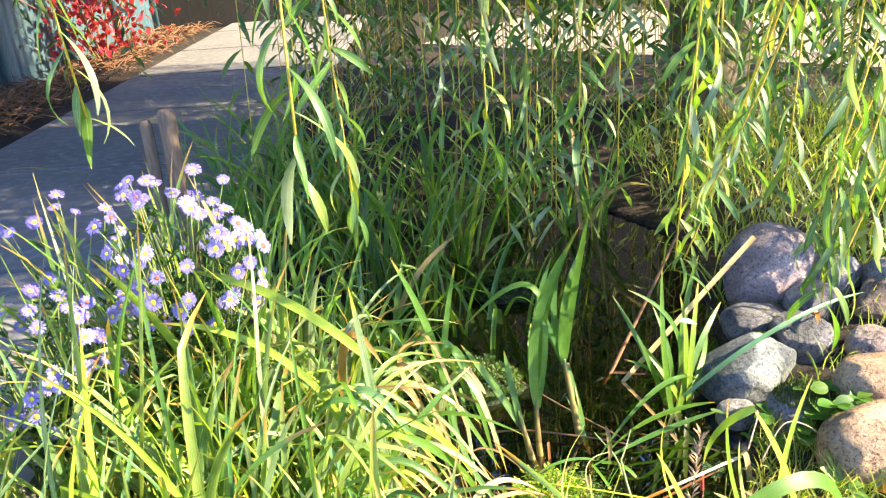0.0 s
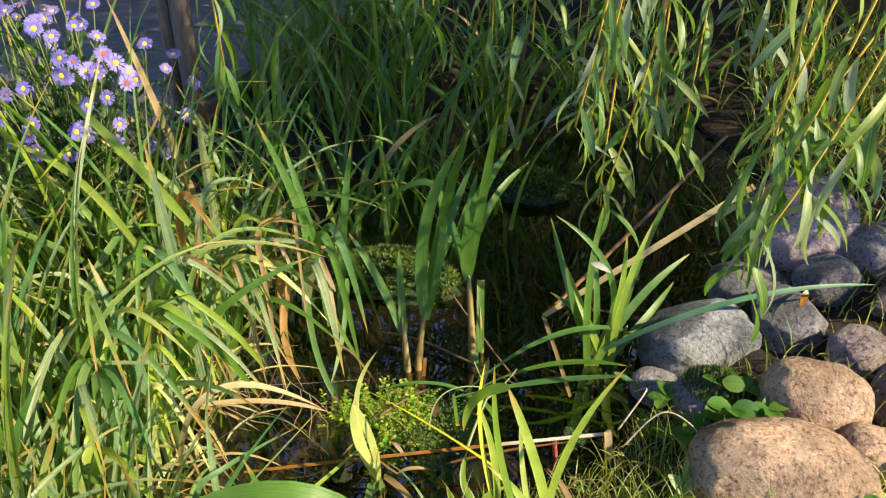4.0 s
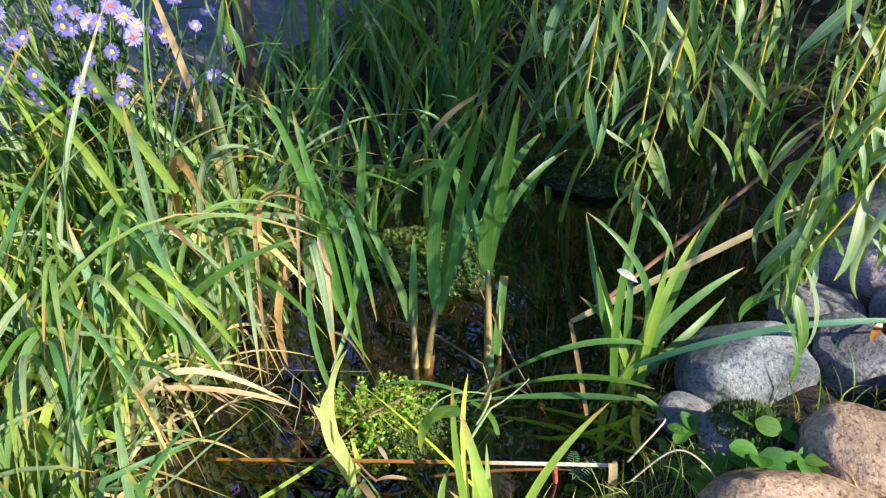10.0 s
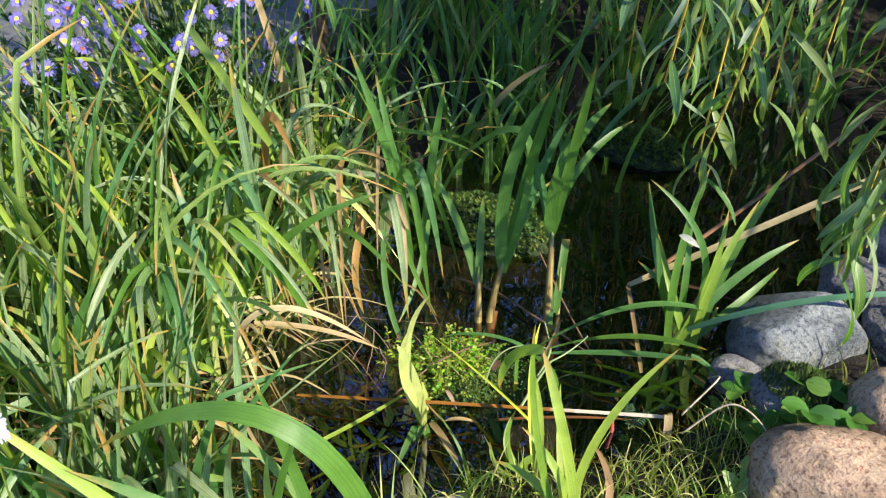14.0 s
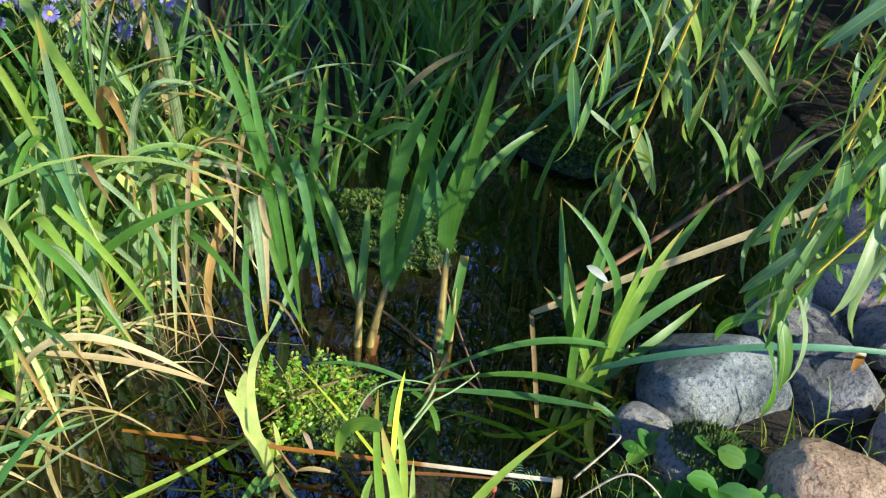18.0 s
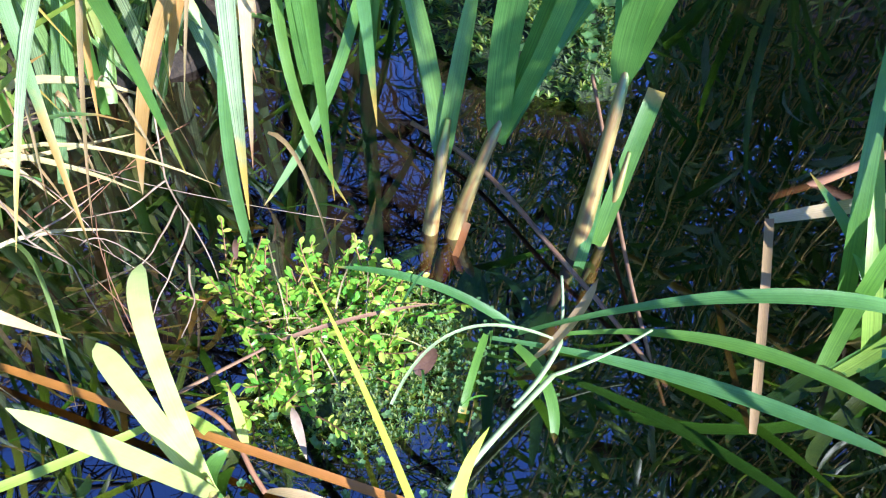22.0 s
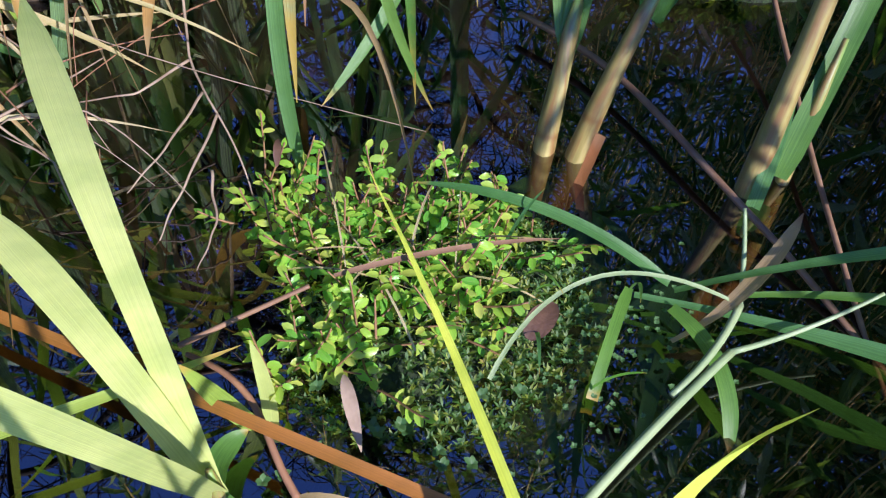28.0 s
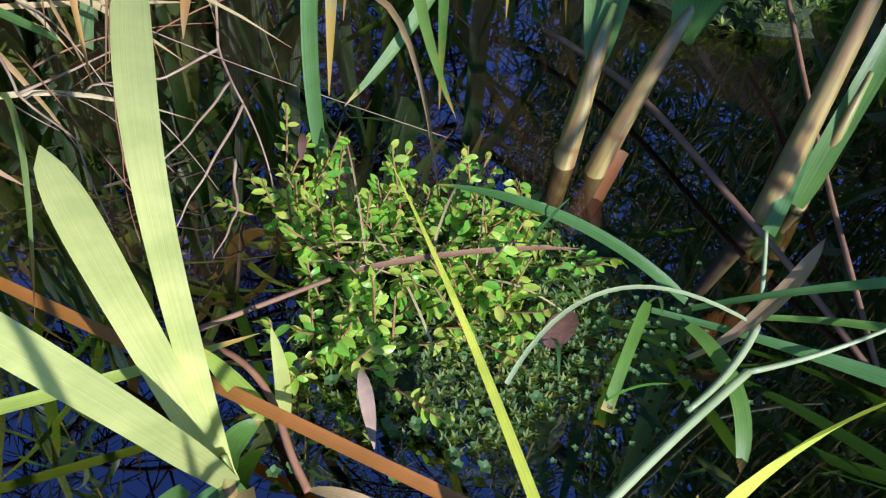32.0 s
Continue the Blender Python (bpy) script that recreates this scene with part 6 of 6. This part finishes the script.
def cress(at, count, size, seed, label):
    """Pale rosettes of tiny round leaves at the waterline."""
    rng = np.random.default_rng(seed)
    pieces = []
    for _ in range(count):
        c = np.array([rng.normal(0, 0.022), rng.normal(0, 0.026), rng.uniform(0.0, 0.008)])
        for j in range(5):
            pts = c + grow(rng, size * rng.uniform(0.7, 1.2), j * 1.256 + rng.normal(0, 0.2), 60, 92, 4)
            pieces.append(ribbon(pts, size * 0.75, (0, 0, 1), 0.1, "oval"))
    v, f, u = join(pieces)
    ob = new("water_cress", mesh_of("water_cress", v, f, CRESS, u))
    ob.location = at
    return tagged(ob, label, "cress", kind="stuff")


cress((0.182, 1.034, 0.004), 170, 0.0016, 1, "pale green rosettes at the dark edge of the island")
cress((0.170, 0.938, 0.004), 22, 0.0035, 2, "pale rosettes floating before the island")
cress((0.02, 1.330, 0.030), 60, 0.008, 3, "pale rosettes on the shaded island")
lone_leaf("torn_leaf", "small bleached white torn leaf caught among the irises", "leaf", (0.343, 1.170, 0.210), (0.372, 1.163, 0.205), 0.003, 0.009, WHITE_LEAF, (0.2, -0.6, 0.6), profile="lance", n=8)
stick("short red-tipped stalk in the water", [(0.345, 1.005, 0.0), (0.343, 1.004, 0.015), (0.342, 1.003, 0.030)], 0.003, 0.0035, BERRY)


def fern(at, turn, label):
    e = thing("fern", label, "fern", at)
    for k in range(2):
        L = 0.034
        mid = grow(RI, L, math.radians(turn + k * 50), 50, 85, 12, 1.0)
        v, f, u = tube(mid, 0.0006, 0.0003, 5)
        fr = part("frond", mesh_of("frond", v, f, STEM, u), e)
        for i in range(2, 12):
            for side in (-1, 1):
                w = 0.008 * math.sin(i / 12.5 * 3.14) + 0.002
                a = math.radians(turn + k * 50 + side * 75)
                pts = mid[i] + np.array([[0, 0, 0], [math.cos(a) * w * 0.5, math.sin(a) * w * 0.5, 0.001], [math.cos(a) * w, math.sin(a) * w, -0.001]])
                v, f, u = ribbon(pts, 0.0017, (0, 0, 1), 0.05, "lance")
                part("leaflet", mesh_of("leaflet", v, f, CRESS_LEAF, u), fr)
    return e


fern((0.365, 1.005, 0.015), 60, "small blue-green fern sprig at the water edge")


def leaflet_mesh(rng, L, W):
    pts = grow(rng, L, 0.0, 80, 100, 6, 1.0)
    v, f, u = ribbon(pts, W, (0, 0, 1), 0.12, "oval", cols=4)
    return mesh_of("leaflet", v, f, HERB, u)


RH = np.random.default_rng(91)
LEAFLETS = [leaflet_mesh(RH, 0.026, 0.021) for _ in range(4)]


def trefoil(at, height, scale, label="three-leaved wild strawberry plant on the bank"):
    z = ground_z(at[0], at[1])
    e = thing("strawberry_plant", label, "herb", (at[0], at[1], z), "small herbs on the bank")
    for k in range(int(RH.integers(2, 5))):
        a = RH.uniform(0, 6.28)
        top = np.array([math.cos(a) * 0.03, math.sin(a) * 0.03, height * RH.uniform(0.6, 1.1)])
        v, f, u = tube(bend((0, 0, -0.01), top, height * 0.7, 7), 0.0011, 0.0008, 5)
        st = part("stalk", mesh_of("stalk", v, f, STEM, u), e)
        for j in range(3):
            part("leaflet", LEAFLETS[RH.integers(4)], st, m=pose(*top, RH.normal(0, 12), RH.normal(-5, 12), math.degrees(a) + (j - 1) * 85) @ Matrix.Scale(scale * RH.uniform(0.8, 1.15), 4))
    return e


for x, y, h, s in ((0.500, 1.080, 0.06, 0.95), (0.585, 1.085, 0.075, 1.1), (0.545, 1.070, 0.085, 1.15), (0.520, 1.060, 0.06, 1.0), (0.565, 1.065, 0.07, 1.0), (0.470, 1.085, 0.03, 0.7), (0.585, 1.330, 0.05, 0.6), (0.560, 1.360, 0.05, 0.6), (0.480, 0.880, 0.03, 1.0), (0.44, 0.82, 0.03, 0.9),
                   (0.53, 0.80, 0.03, 1.0), (0.62, 0.82, 0.04, 1.0), (0.67, 0.86, 0.05, 1.1), (0.73, 0.92, 0.05, 1.0), (0.34, 0.70, 0.03, 0.9), (0.29, 0.66, 0.03, 0.9), (0.76, 0.99, 0.05, 1.0), (0.25, 0.72, 0.03, 0.8),
                   (0.60, 1.60, 0.06, 0.7), (0.72, 1.65, 0.06, 0.8), (0.46, 1.13, 0.02, 0.6), (0.63, 1.45, 0.04, 0.5)):
    trefoil((x, y), h, s)


def dock(at, label):
    """A rosette of broad wavy leaves."""
    z = ground_z(at[0], at[1])
    e = thing("dock_plant", label, "herb", (at[0], at[1], z), "small herbs on the bank")
    for k in range(7):
        a = RH.uniform(0, 6.28)
        L = RH.uniform(0.07, 0.12)
        v, f, u = ribbon(grow(RH, L, a, 45, RH.uniform(85, 110), 10, 1.0, 0.1), L * 0.34, (0, 0, 1), 0.18, "oval", RH.normal(0, 0.3), 4)
        part("leaf", mesh_of("leaf", v, f, DOCK, u), e)
    return e


dock((0.640, 0.875), "rosette of broad pale sunlit leaves by the boulder")
dock((0.700, 0.900), "broad-leaved weed beside the boulder")
dock((0.750, 0.960), "broad-leaved weed at the foot of the boulder")
dock((0.60, 0.78), "broad-leaved weed in the grass")
for k, (x, y, z, a) in enumerate(((0.512, 0.949, 0.083, 1.9), (0.520, 0.940, 0.078, 0.9), (0.505, 0.935, 0.072, 2.9))):
    lone_leaf("pale_leaf", "curled sunlit pale leaf in the bank grass", "leaf", (x - 0.016 * math.cos(a), y - 0.016 * math.sin(a), z - 0.012), (x + 0.016 * math.cos(a), y + 0.016 * math.sin(a), z + 0.012), 0.012, 0.017, DOCK, (0.4, -0.5, 0.7), profile="oval", n=9, group="pale leaves in the grass")


def plantain_head(b, t, head, label, dense=150, bit=0.22):
    e = thing("seed_stalk", label, "seed stalk", b)
    v, f, u = tube(bend(b, t, (t[2] - b[2]) * 0.6, 10) - np.array(b), 0.0012, 0.0010, 6)
    part("stalk", mesh_of("stalk", v, f, BROWN, u), e)
    d = np.array(t) - np.array(b)
    d /= np.linalg.norm(d)
    pieces = []
    for _ in range(dense):
        s, a = RH.random(), RH.uniform(0, 6.28)
        c = np.array(t) - np.array(b) + d * (s - 0.4) * head
        pieces.append(ribbon(c + grow(RH, head * bit, a, 30, 70, 3), 0.0016, (RH.normal(), RH.normal(), 1), 0.2, "oval"))
    v, f, u = join(pieces)
    tagged(part("seed_head", mesh_of("seed_head", v, f, SEEDHEAD, u), e, "fuzzy brown seed head"), kind="stuff")
    return e


plantain_head((0.245, 0.635, 0.03), (0.290, 0.650, 0.135), 0.030, "fluffy brown grass seed head")
plantain_head((0.085, 0.360, 0.05), (0.130, 0.405, 0.465), 0.14, "reddish-brown dock seed stalk", 150, 0.06)

# wooden stake behind the asters
stake = thing("wooden_stake", "weathered brown wooden stake behind the asters", "stake", (-0.59, 1.60, ground_z(-0.59, 1.60)))
for k, (dx, r, h, lab) in enumerate(((0.0, 0.019, 0.47, "brown weathered stake"), (-0.045, 0.013, 0.45, "paler stake"))):
    v, f, u = tube([(dx, 0, -0.05), (dx, 0, h * 0.5), (dx + 0.004, 0, h - 0.01), (dx + 0.004, 0, h)], r, [r, r * 0.97, r * 0.95, r * 0.7], 10)
    part("pole", mesh_of("pole", v, f, POST, u), stake, lab)

# red shrub beyond the fence
rng = np.random.default_rng(8)
shrub = thing("red_shrub", "dark crimson-leaved shrub beside the path", "shrub", (-2.10, 4.95, 0.08))
for k in range(9):
    v, f, u = tube(bend((0, 0, 0), (rng.normal(0, 0.22), rng.normal(0, 0.22), rng.uniform(0.4, 0.8)), 0.35, 6), 0.008, 0.003, 5)
    part("branch", mesh_of("branch", v, f, BROWN, u), shrub)
pieces = []
for _ in range(700):
    c = np.array([rng.normal(0, 0.17), rng.normal(0, 0.17), rng.uniform(0.1, 0.85)])
    pieces.append(ribbon(c + grow(rng, rng.uniform(0.04, 0.07), rng.uniform(0, 6.28), 30, 110, 4), 0.03, (rng.normal(0, 0.5), rng.normal(0, 0.5), 1), 0.1, "oval"))
v, f, u = join(pieces)
tagged(part("foliage", mesh_of("foliage", v, f, RED_LEAF, u), shrub, "crimson leaves"), kind="stuff")
# mulch strip of dry twigs between path and fence
pieces = []
for _ in range(1300):
    c = np.array([rng.uniform(-2.34, -1.90), rng.uniform(1.9, 6.5), 0.10 + rng.uniform(0, 0.06)])
    a = rng.uniform(0, 6.28)
    pieces.append(tube(c + np.array([[0, 0, 0], [math.cos(a) * 0.06, math.sin(a) * 0.06, 0.02], [math.cos(a) * 0.12, math.sin(a) * 0.12, rng.uniform(-0.02, 0.06)]]), 0.003, 0.002, 4))
v, f, u = join(pieces)
tagged(new("mulch", mesh_of("mulch", v, f, BROWN, u)), "dry brown twigs and mulch along the path", "mulch", kind="stuff")
